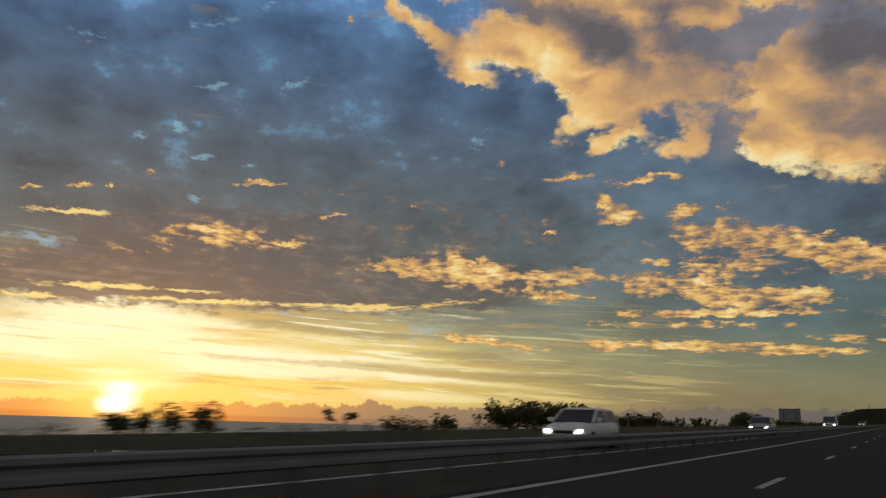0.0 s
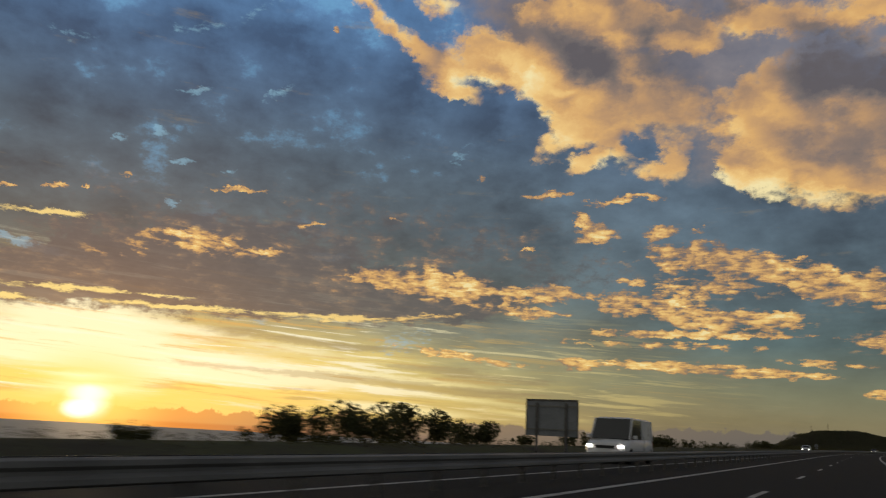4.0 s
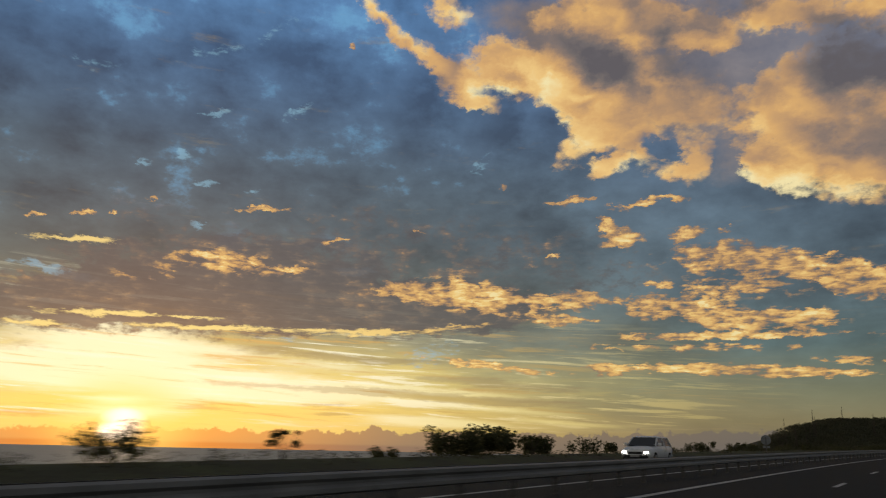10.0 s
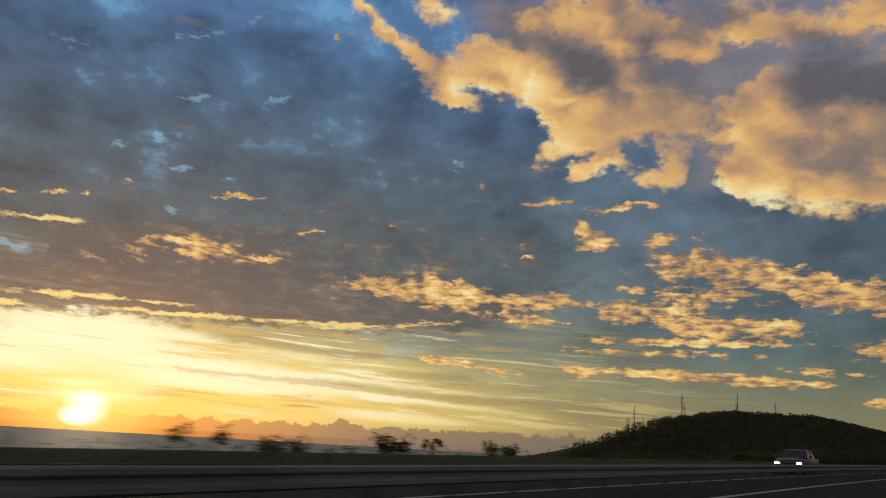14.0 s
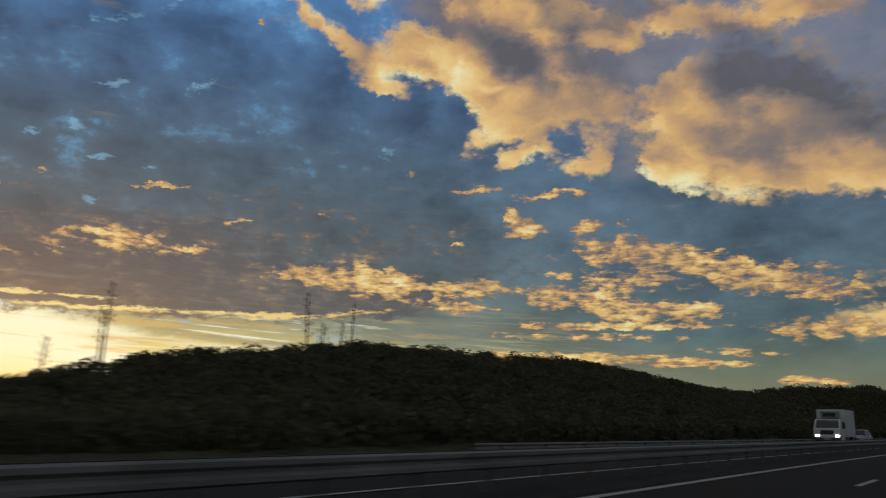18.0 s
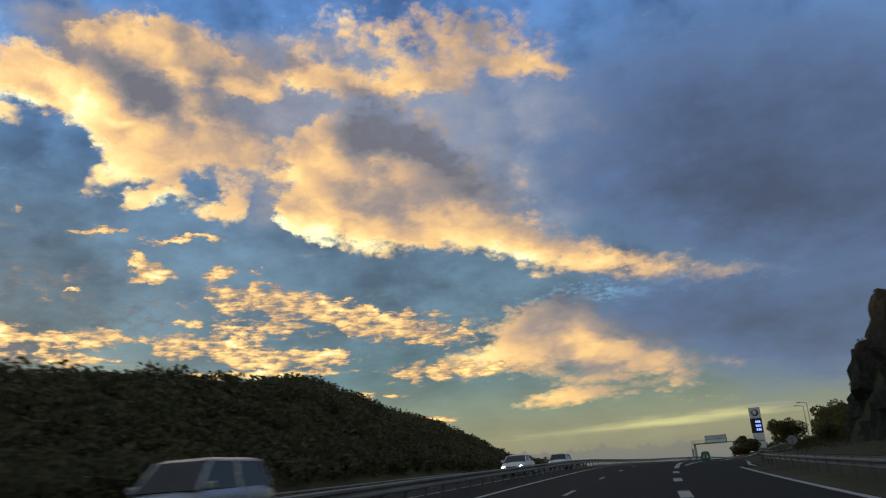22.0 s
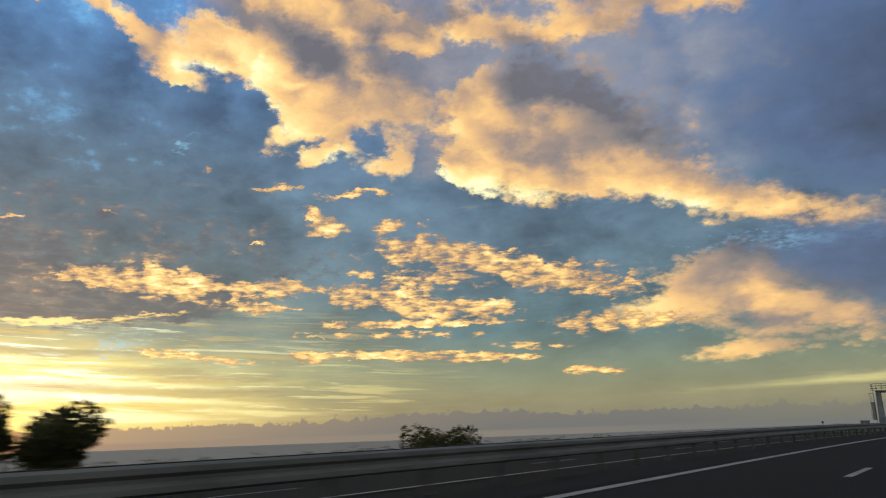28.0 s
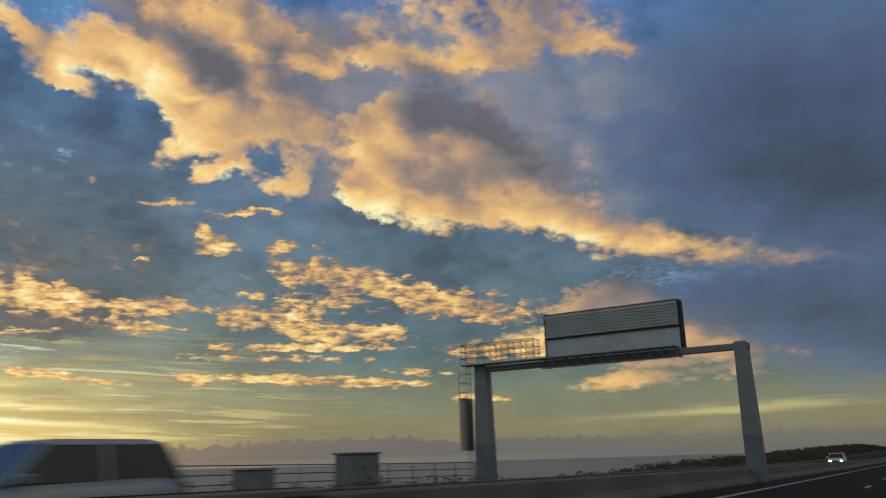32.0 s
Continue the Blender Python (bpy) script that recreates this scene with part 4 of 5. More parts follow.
PROFILE = [(7.62, 0.0), (7.6, 0.08), (7.42, 0.26), (7.38, 0.58), (7.32, 0.62), (7.2, 0.62), (7.14, 0.58), (7.1, 0.26), (6.92, 0.08), (6.9, 0.0)]
barrier = thing("concrete_barrier", "grey stained concrete median barrier in long sections", "barrier", Matrix.Identity(4))
for i in range(14):
    a = 808 + 18 * i
    strip("section", a + 0.03, a + 17.97, PROFILE, CONCRETE, 6.0, parent=barrier)
end_face = mesh_object("end_face", [at(808.02, d, z) for d, z in PROFILE], [tuple(range(len(PROFILE)))], CONCRETE)
end_face.parent = barrier


# ---- the rock cutting's broken face ----
def rock_face():
    ss_, n = [548 + 0.75 * i for i in range(101)], 18
    verts = []
    for s in ss_:
        h = bluff(s) * 1.08 + 0.5
        for j in range(n + 1):
            f = j / n
            p = Vector((s * 0.5, f * h * 0.6, 3.0))
            rough = noise.fractal(p, 0.9, 2.2, 4) * 0.8 + (noise.cell(Vector((s * 0.35, f * h * 0.55, 1.0))) - 0.5) * 0.9
            fade = min(1.0, (623.2 - s) / 3.0)
            verts.append(at(s, -13.4 - 1.9 * f ** 1.4 + 0.6 * rough * min(1.0, 4 * f + 0.2) - 0.5 * (1 - fade), land(s, -13.3) - 0.3 + f * h * max(0.05, fade) + 0.35 * rough * f))
    k_ = n + 1
    ob = mesh_object("rock_face", verts, [(i * k_ + j, i * k_ + j + 1, (i + 1) * k_ + j + 1, (i + 1) * k_ + j) for i in range(len(ss_) - 1) for j in range(n)], ROCK)
    return tagged(ob, "dark broken rock face of a road cutting", "rock", kind="structure")


rock_face()


# ---- plants ----
def bush(s, d, height, width, seed, label, sparse=False, leaves=900, drop=0.0, mat=None):
    """A small tree or shrub: stems that fork, and a crown of leaves about their ends."""
    g = random.Random(seed)
    ob = thing("bush" if height < 2.2 else "tree", label, "bush" if height < 2.2 else "tree", stand(s, d, land(s, d) - 0.05, g.uniform(0, 360)))
    wood, ends, radii = Shape(), [], []
    for i in range(4 if sparse else 5):
        a = 2 * math.pi * (i + g.uniform(-0.3, 0.3)) / 5
        lean = width * g.uniform(0.12, 0.3)
        p0 = Vector((0.06 * math.cos(a), 0.06 * math.sin(a), 0))
        p1 = Vector((lean * math.cos(a), lean * math.sin(a), height * (g.uniform(0.35, 0.5) if sparse or height > 3 else g.uniform(0.2, 0.34))))
        wood.tube([p0, (p0 + p1) / 2 + Vector((0, 0, 0.1)), p1], [0.05 * height / 2, 0.04 * height / 2, 0.028 * height / 2], 5)
        for j in range(3):
            b = a + g.uniform(-0.9, 0.9)
            p2 = p1 + Vector((math.cos(b) * width * g.uniform(0.1, 0.28), math.sin(b) * width * g.uniform(0.1, 0.28), height * g.uniform(0.1, 0.5)))
            wood.tube([p1, (p1 + p2) / 2 + Vector((0, 0, 0.05)), p2], [0.025 * height / 2, 0.018 * height / 2, 0.008], 4)
            ends.append(p2)
            radii.append(width * (g.uniform(0.08, 0.14) if sparse else g.uniform(0.13, 0.24)))
            if not sparse:
                ends.append((p1 + p2) / 2)
                radii.append(width * g.uniform(0.1, 0.2))
                ends.append(Vector((p2.x * 0.9, p2.y * 0.9, height * g.uniform(0.15, 0.35))))
                radii.append(width * g.uniform(0.08, 0.16))
    part("stem", wood, BARK, ob)
    part("crown", leaf_mesh("crown", [tuple(e) for e in ends], radii, leaves if not sparse else leaves // 3, 0.05 + 0.028 * height, mat or LEAF, seed, 0.8), LEAF, ob)
    return ob


g = random.Random(4)
LEAFY, THIN_BUSH = "dull green leafy bush on the seaward verge", "sparse windswept shrub on the seaward verge"
# larger ones that stand out against the sky
for i, (s, d, h, w, sp) in enumerate(((46, 22, 1.9, 3.2, 0), (51, 22.5, 2.3, 3.6, 0), (56, 22, 2.1, 3.4, 0), (61, 22.5, 1.5, 3.0, 0), (72, 23, 1.3, 2.6, 0), (80, 23, 1.5, 3.0, 0), (127, 22, 1.7, 3.2, 0), (133, 22, 2.0, 3.6, 0), (139, 22.5, 2.2, 3.6, 0),
                                      (145, 22, 1.6, 3.2, 0), (179, 22, 1.2, 2.0, 0), (182, 22, 1.5, 2.4, 0), (195, 22, 1.5, 2.6, 0), (200, 22.5, 1.2, 2.6, 0), (286, 22, 1.7, 3.0, 0), (291, 22.5, 2.0, 3.2, 0), (296, 22, 1.3, 2.6, 0),
                                      (441, 25, 1.3, 2.8, 0), (445, 27, 1.6, 3.0, 0), (448, 25, 1.2, 2.6, 0), (452, 27, 1.5, 2.8, 0), (713, 36, 4.0, 5.0, 1), (718, 36, 5.4, 5.5, 0), (749, 36, 3.6, 6.2, 0), (698, 29, 1.5, 3.0, 0), (693, 29, 1.0, 2.6, 0))):
    bush(s, d, h, w, 100 + i, "tall leafy tree standing alone above the seaward guardrail" if h > 2.4 else THIN_BUSH if sp else LEAFY, bool(sp), 5200 if s > 650 else 2600)
# the low broken row between them
s, i = 12.0, 0
while s < 425:
    s += g.uniform(3.0, 9.5)
    i += 1
    bush(s, g.uniform(21.0, 24.5), g.uniform(0.6, 1.25), g.uniform(1.2, 2.4), 300 + i, THIN_BUSH if i % 3 == 0 else "low scrubby bush among dry grass on the verge", i % 3 == 0, 800)


def cover(name, label, count, pick, size, leaves, seed, mat, tall=1.0):
    """A thicket on a slope: many shrubs grown into one another."""
    g = np.random.default_rng(seed)
    c, r = [], []
    while len(c) < count:
        s, d = pick(g)
        q = g.uniform(0.55, 1.35) * size
        p = at(s, d, land(s, d) + q * 0.45 * tall)
        c.append(tuple(p))
        r.append(q)
    ob = new(name, leaf_mesh(name, c, r, leaves, 0.17 * size, mat, seed, 0.75 * tall))
    return tagged(ob, label, "bushes", kind="stuff")


cover("hillside_scrub", "dense dark scrub covering the seaward hillside", 5200, lambda g: (lambda a: (a, 20.8 + (ridge_at(a) - 14) * g.uniform() ** 1.25))(g.uniform(452, 668)), 1.0, 560000, 11, SCRUB)
cover("ridge_scrub", "uneven dark tree tops along the hill's ridge", 520, lambda g: (g.uniform(575, 655), g.uniform(27, 36)), 1.15, 50000, 12, SCRUB, 1.1)
cover("ridge_scrub", "low ragged bushes along the hill's ridge", 420, lambda g: (g.uniform(468, 570), g.uniform(44, 54)), 0.8, 30000, 14, SCRUB, 1.1)
cover("cutting_scrub", "dark scrub hanging over the rock cutting", 700, lambda g: (g.uniform(500, 618), -g.uniform(15.6, 30)), 0.8, 70000, 13, SCRUB)
cover("bank_scrub", "dark trees and bushes on the bank beside the slip road", 260, lambda g: ((lambda a: (a, ramp_at(a)[0] - g.uniform(4.5, 12)))(g.uniform(700, 850))), 1.2, 36000, 15, LEAF)
cover("distant_scrub", "low dark scrub on a distant rise", 1300, lambda g: (g.uniform(915, 1240), g.uniform(19.5, 60)), 0.85, 90000, 16, SCRUB)
cover("verge_grass", "dry grass tufts along the seaward verge", 3000, lambda g: (g.uniform(0, 840), g.uniform(18.8, 22.5)), 0.28, 60000, 17, GRASS)
cover("bank_grass", "dry grass on the bank beside the slip road", 900, lambda g: (g.uniform(606, 760), -g.uniform(9, 16)), 0.3, 20000, 18, GRASS)
for i, (s, d, h, w) in enumerate(((752, -13.2, 5.6, 6.5), (762, -15, 5.2, 6.5), (728, -23.5, 6.6, 7), (738, -24.5, 7.4, 8), (752, -27, 8.0, 9), (716, -21.5, 4.6, 5), (688, -20, 3.6, 5), (676, -15.5, 2.0, 3), (689, -7.4, 3.0, 3.6), (684, -6.4, 1.9, 2.6), (745, -9.5, 3.0, 4.0), (760, -10.5, 2.6, 4.0), (668, -22, 4.0, 6), (680, -24, 4.6, 6))):
    bush(s, d, h, w, 700 + i, "dark rounded roadside tree above the slip road" if h > 2.2 else "rounded dark bush beside the slip road", False, 6000)


def agave_stalk(kind):
    """A dry flower stalk with short side arms near its top."""
    g = random.Random(kind)
    ob = thing("agave_stalk", "tall dry agave flower stalk on the hillside", "plant", Matrix.Identity(4), "dry stalks on the hill")
    h = (3.4, 4.2, 2.6)[kind]
    bend = g.uniform(-0.15, 0.15)
    part("stem", Shape().tube([(0, 0, -0.3), (bend * 0.4, 0, h * 0.5), (bend, 0, h)], [0.06, 0.048, 0.022], 5), BARK, ob)
    for j in range(9 + 2 * kind):
        z = h * (0.55 + 0.43 * j / (9 + 2 * kind))
        a = j * 2.4
        l = 0.3 * (1.15 - z / h) + 0.1
        x = bend * z / h
        arm = Shape().tube([(x, 0, z), (x + l * 0.6 * math.cos(a), l * 0.6 * math.sin(a), z + 0.08), (x + l * math.cos(a), l * math.sin(a), z + 0.2)], [0.016, 0.014, 0.032], 4)
        part("arm", arm, BARK, ob)
    return ob


kinds = [agave_stalk(i) for i in range(3)]
g = random.Random(9)
spots = [(438 + 1.0 * i + g.uniform(-0.9, 0.9), g.uniform(46, 54)) for i in range(36)] + [(478, 48), (478.8, 49), (499.5, 48), (501.3, 48.5), (484, 35), (486, 36)]
for i, (s, d) in enumerate(spots):
    ob = kinds[i % 3] if i < 3 else copy_thing(kinds[i % 3], Matrix.Identity(4))
    grow = g.uniform(0.8, 1.2) * (1.45 if s > 476 else 1.3)
    ob.matrix_basis = stand(s, d, land(s, d) + 0.2, g.uniform(0, 360)) @ Matrix.Scale(grow, 4)

cover("face_scrub", "dark tufts of scrub clinging to the rock cutting", 160, lambda g: (g.uniform(560, 621), -g.uniform(14.6, 15.8)), 0.5, 16000, 23, SCRUB)


# ---- gantry, signs and roadside equipment ----
def gantry(s):
    """A portal over the far carriageway that carries a wide sign, seen from behind."""
    ob = thing("sign_gantry", "grey steel gantry with a wide sign seen from behind", "gantry", stand(s, 0.0))

    def post(x, width):
        low, mid_, top = -0.2, 2.3, 6.05
        part("post", Shape().loft([[(x - w, -w, z), (x + w, -w, z), (x + w, w, z), (x - w, w, z)] for z, w in ((mid_ + 0.002, width * 0.95), (top, width * 0.78), (top + 0.3, width * 0.78), (top + 0.36, width * 0.6))]), GANTRY, ob)
        part("post_foot", Shape().loft([[(x - w, -w, z), (x + w, -w, z), (x + w, w, z), (x - w, w, z)] for z, w in ((low, width), (mid_, width * 0.95))]), GANTRY_LOW, ob, "lower post in darker bluish paint")
    post(-6.9, 0.37)
    post(-20.3, 0.42)
    part("beam", Shape().box(-20.65, -0.2, 6.04, -6.55, 0.2, 6.34, 0.03), GANTRY, ob)
    sign = part("sign_board", Shape().box(-16.6, 0.30, 6.22, -9.65, 0.72, 8.74, 0.02), PANEL, ob, "pale blue-grey sign back, ribbed above")
    for i in range(8):
        z = 7.56 + 0.142 * i
        part("rib", Shape().box(-16.56, 0.2, z, -9.7, 0.30, z + 0.075, 0.01), PANEL, sign)
    part("divider", Shape().box(-16.62, 0.22, 7.44, -9.63, 0.30, 7.53), PLASTIC, sign)
    part("side_cap", Shape().box(-9.648, 0.26, 6.2, -9.52, 0.80, 8.76, 0.02), PLASTIC, sign)
    part("side_cap", Shape().box(-16.66, 0.26, 6.2, -16.602, 0.76, 8.76), PLASTIC, sign)
    part("top_cap", Shape().box(-16.62, 0.26, 8.742, -9.63, 0.78, 8.79), PLASTIC, sign)
    for i in range(12):
        x = -16.5 + 0.615 * i
        part("bracket", Shape().box(x - 0.035, -0.42, 5.98, x + 0.035, -0.3, 6.36).box(x - 0.03, -0.3, 5.98, x + 0.03, 0.5, 6.03), GANTRY, ob)
    part("under_panel", Shape().box(-16.55, -0.28, 6.04, -9.6, -0.24, 6.32), SIGN_BACK, ob, "shaded panel between the brackets")
    part("under_rail", Shape().box(-16.6, -0.46, 5.92, -9.5, -0.24, 5.975), GANTRY, ob)
    part("footway", Shape().box(-21.1, -0.95, 6.36, -9.6, -0.25, 6.42), GANTRY, ob)
    for y in (-0.95, -0.3):
        for z in (6.75, 7.1, 7.45):
            part("handrail", Shape().tube([(-21.1, y, z), (-16.7, y, z)], 0.025, 5), GANTRY, ob)
        for i in range(7):
            x = -21.1 + 0.72 * i
            part("rail_post", Shape().tube([(x, y, 6.4), (x, y, 7.45)], 0.022, 5), GANTRY, ob)
    for z in (6.75, 7.1, 7.45):
        part("handrail", Shape().tube([(-21.1, -0.95, z), (-21.1, -0.3, z)], 0.025, 5), GANTRY, ob)
    ladder = part("ladder", Shape().tube([(-20.95, -0.62, 0.4), (-20.95, -0.62, 7.45)], 0.025, 5).tube([(-20.95, -0.22, 0.4), (-20.95, -0.22, 7.45)], 0.025, 5), GANTRY, ob)
    for i in range(22):
        part("rung", Shape().tube([(-20.95, -0.62, 0.6 + 0.3 * i), (-20.95, -0.22, 0.6 + 0.3 * i)], 0.014, 4), GANTRY, ladder)
    for i in range(9):
        z = 2.0 + 0.5 * i
        pts = [(-20.95 - 0.62 * math.sin(math.pi * j / 8), -0.42 - 0.38 * math.cos(math.pi * j / 8), z) for j in range(9)]
        part("hoop", Shape().tube(pts, 0.022 if z > 4.2 else 0.04, 4), GANTRY, ladder)
    for j in (2, 4, 6):
        a = math.pi * j / 8
        part("cage_bar", Shape().tube([(-20.95 - 0.62 * math.sin(a), -0.42 - 0.38 * math.cos(a), z) for z in (2.0, 6.2)], 0.018, 4), GANTRY, ladder)
    part("cage_shell", Shape().loft([[(-20.95 - r * math.sin(math.pi * j / 8), -0.42 - 0.36 * math.cos(math.pi * j / 8), z) for j in range(9) for r in (0.58,)] + [(-20.95 - 0.55 * math.sin(math.pi * j / 8), -0.42 - 0.33 * math.cos(math.pi * j / 8), z) for j in range(8, -1, -1)] for z in (2.0, 4.7)]), SIGN_BACK, ladder, "closed lower cage guard")
    return ob


gantry(837.0)

cab = thing("roadside_cabinet", "grey roadside equipment cabinet on a plinth by the gantry", "cabinet", stand(826.5, 20.7, land(826, 20.7)))
part("plinth", Shape().box(-0.45, -1.1, -0.1, 0.45, 1.1, 0.12, 0.02), CONCRETE, cab)
body = part("body", Shape().box(-0.4, -1.0, 0.12, 0.4, 1.0, 1.32, 0.03), SIGN_BACK, cab)
for y in (-0.98, 0.02):
    d_ = part("door", Shape().box(0.4, y, 0.2, 0.425, y + 0.94, 1.24, 0.006), SIGN_BACK, cab)
    part("handle", Shape().box(0.426, y + 0.8, 0.66, 0.45, y + 0.84, 0.84), PLASTIC, d_)
part("roof", Shape().box(-0.48, -1.08, 1.32, 0.48, 1.08, 1.4, 0.02), SIGN_BACK, cab)
cab2 = thing("roadside_cabinet", "smaller grey equipment cabinet behind the rail", "cabinet", stand(820.5, 20.6, land(820, 20.6)))
part("body", Shape().box(-0.35, -0.7, -0.1, 0.35, 0.7, 0.75, 0.03), SIGN_BACK, cab2)
part("roof", Shape().box(-0.4, -0.75, 0.75, 0.4, 0.75, 0.82, 0.02), SIGN_BACK, cab2)

fence = thing("railing", "thin grey metal railing behind the seaward shoulder", "railing", Matrix.Identity(4))
for i in range(15):
    s = 812 + 2.0 * i
    ob = part("post", Shape().tube([(0, 0, -0.2), (0, 0, 1.02)], 0.025, 5), STEEL, fence)
    ob.matrix_basis = stand(s, 21.6, land(s, 21.6))
for z in (0.35, 0.68, 1.0):
    sh = Shape().tube([at(812 + 2.0 * i, 21.6, land(812 + 2 * i, 21.6) + z) for i in range(15)], 0.022, 5)
    part("rail", sh, STEEL, fence)


def big_sign(s, d):
    ob = thing("direction_sign", "large grey direction sign seen from behind on two steel posts", "sign", stand(s, d, land(s, d)))
    for x in (-0.95, 0.95):
        part("post", Shape().loft([[(x - 0.07, -0.06, z), (x + 0.07, -0.06, z), (x + 0.07, -0.18, z), (x - 0.07, -0.18, z)] for z in (-0.3, 3.1)]), RUST, ob)
    board = part("board", Shape().box(-1.65, -0.06, 1.1, 1.65, -0.02, 3.2, 0.01), SIGN_BACK, ob)
    for z in (1.45, 2.85):
        part("crossbar", Shape().box(-1.62, -0.11, z, 1.62, -0.062, z + 0.09), STEEL, board, "pale steel crossbar")
    part("top_edge", Shape().box(-1.68, -0.09, 3.2, 1.68, 0.0, 3.32), RUST, board, "dark reddish top strip")
    part("side_edge", Shape().box(-1.70, -0.09, 1.1, -1.652, 0.0, 3.2), RUST, board)
    part("side_edge", Shape().box(1.652, -0.09, 1.1, 1.70, 0.0, 3.2), RUST, board)
    return ob


big_sign(146.0, 17.2)


def round_sign(s, d, size, centre, label, plate=True, ground_at=None):
    ob = thing("road_sign", label, "sign", stand(s, d, land(s, d)))
    h = centre - land(s, d)
    part("post", Shape().tube([(0, -0.05, -0.3), (0, -0.05, h + size * 0.3)], 0.04, 8), RUST, ob)
    disc = part("disc", Shape().disc((0, 0, h), size / 2, 0.02, "y", 28), SIGN_BACK, ob)
    part("rim", Shape().tube([(size / 2 * math.cos(a), 0, h + size / 2 * math.sin(a)) for a in [2 * math.pi * i / 28 for i in range(29)]], 0.02, 5), RUST, disc)
    for z in (-0.18, 0.18):
        part("clamp", Shape().box(-size * 0.36, -0.03, h + z * size - 0.02, size * 0.36, -0.011, h + z * size + 0.02), STEEL, disc)
    if plate:
        pl = part("plate", Shape().box(-size * 0.36, -0.015, h - size / 2 - 0.30, size * 0.36, 0.005, h - size / 2 - 0.07, 0.004), SIGN_BACK, ob)
        part("clamp", Shape().box(-size * 0.2, -0.03, h - size / 2 - 0.2, size * 0.2, -0.016, h - size / 2 - 0.16), STEEL, pl)
    return ob


round_sign(337.3, 17.0, 1.0, 1.55, "round road sign and small plate seen from behind against the sunset")
round_sign(679.0, 21.1, 0.9, 1.45, "small round road sign seen from behind above the guardrail", False)
round_sign(634.0, -11.0, 0.9, 1.5, "round road sign seen from behind beside the slip road", False)
tri = thing("road_sign", "triangular road sign pointing down, seen from behind", "sign", stand(579.0, 19.2, land(579, 19.2)))
h = 1.75 - land(579, 19.2)
part("post", Shape().tube([(0, -0.05, -0.3), (0, -0.05, h + 0.2)], 0.035, 8), RUST, tri)
part("board", Shape().prism([(-0.5, h + 0.28), (0.5, h + 0.28), (0.04, h - 0.5), (-0.04, h - 0.5)], 0.02), SIGN_BACK, tri)
part("small_plate", Shape().box(-0.25, -0.01, h - 0.75, 0.25, 0.01, h - 0.56, 0.004), SIGN_BACK, tri)

for s, d in ((805.5, 21.3), (62, 19.4)):
    bp = thing("beacon_post", "slim dark marker post with a small lamp head", "post", stand(s, d, land(s, d)))
    part("pole", Shape().tube([(0, 0, -0.2), (0, 0, 1.0)], 0.035, 6), RUST, bp)
    part("head", Shape().box(-0.12, -0.1, 1.0, 0.12, 0.1, 1.25, 0.03), PLASTIC, bp)


def totem(s, d):
    """A fuel station's price sign."""
    base = land(s, d)
    ob = thing("price_sign", "tall white and dark fuel price sign with lit figures", "sign", stand(s, d, base, 6))
    H_ = 8.6 - base
    part("foot", Shape().box(-0.95, -0.25, -0.3, 0.95, 0.25, 0.4, 0.03), CONCRETE, ob)
    part("lower_panel", Shape().box(-0.95, -0.25, 0.4, 0.95, 0.25, H_ * 0.40, 0.04), BOX_WHITE, ob)
    mid_panel = part("price_panel", Shape().box(-0.95, -0.25, H_ * 0.40 + 0.01, 0.95, 0.25, H_ * 0.74, 0.04), PLASTIC, ob)
    top = part("top_panel", Shape().box(-0.95, -0.25, H_ * 0.74 + 0.01, 0.95, 0.25, H_, 0.04), BOX_WHITE, ob)
    for i in range(3):
        z = H_ * (0.45 + 0.092 * i)
        for x in (-0.05, 0.24, 0.53):
            part("figure", Shape().box(x - 0.1, -0.262, z, x + 0.12, -0.252, z + 0.38, 0.004), DISPLAY, mid_panel, "glowing price figure")
    part("emblem", Shape().disc((0, -0.27, H_ * 0.87), 0.6, 0.03, "y", 24), DARK_PAINT, top, "plain dark round emblem")
    part("emblem_core", Shape().disc((-0.06, -0.292, H_ * 0.88), 0.32, 0.02, "y", 20, 0.4), BOX_WHITE, top)
    part("bright_band", Shape().box(-0.9, -0.262, H_ * 0.365, 0.9, -0.252, H_ * 0.395), BOX_WHITE, ob)
    part("stripe", Shape().box(-0.8, -0.262, H_ * 0.2, 0.8, -0.252, H_ * 0.24), SIGN_BACK, ob)
    return ob


totem(700.0, -9.45)


def street_lamp(s, d, height):
    ob = thing("street_lamp", "tall grey street lamp with a short arm, unlit", "street lamp", stand(s, d, land(s, d)), "lamps by the slip road")
    part("pole", Shape().tube([(0, 0, -0.2), (0, 0, height * 0.5), (0, 0, height)], [0.09, 0.075, 0.05], 8), STEEL, ob)
    part("arm", Shape().tube([(0, 0, height - 0.05), (-0.5, 0, height + 0.12), (-1.1, 0, height + 0.16)], [0.045, 0.04, 0.035], 6), STEEL, ob)
    part("head", Shape().box(-1.75, -0.14, height + 0.1, -0.95, 0.14, height + 0.24, 0.04), SIGN_BACK, ob)
    return ob


street_lamp(710, -18.5, 7.6)
street_lamp(723, -18.2, 7.2)
street_lamp(960, 5.0 - 12, 8.0)
street_lamp(975, 5.0 - 12, 8.0)


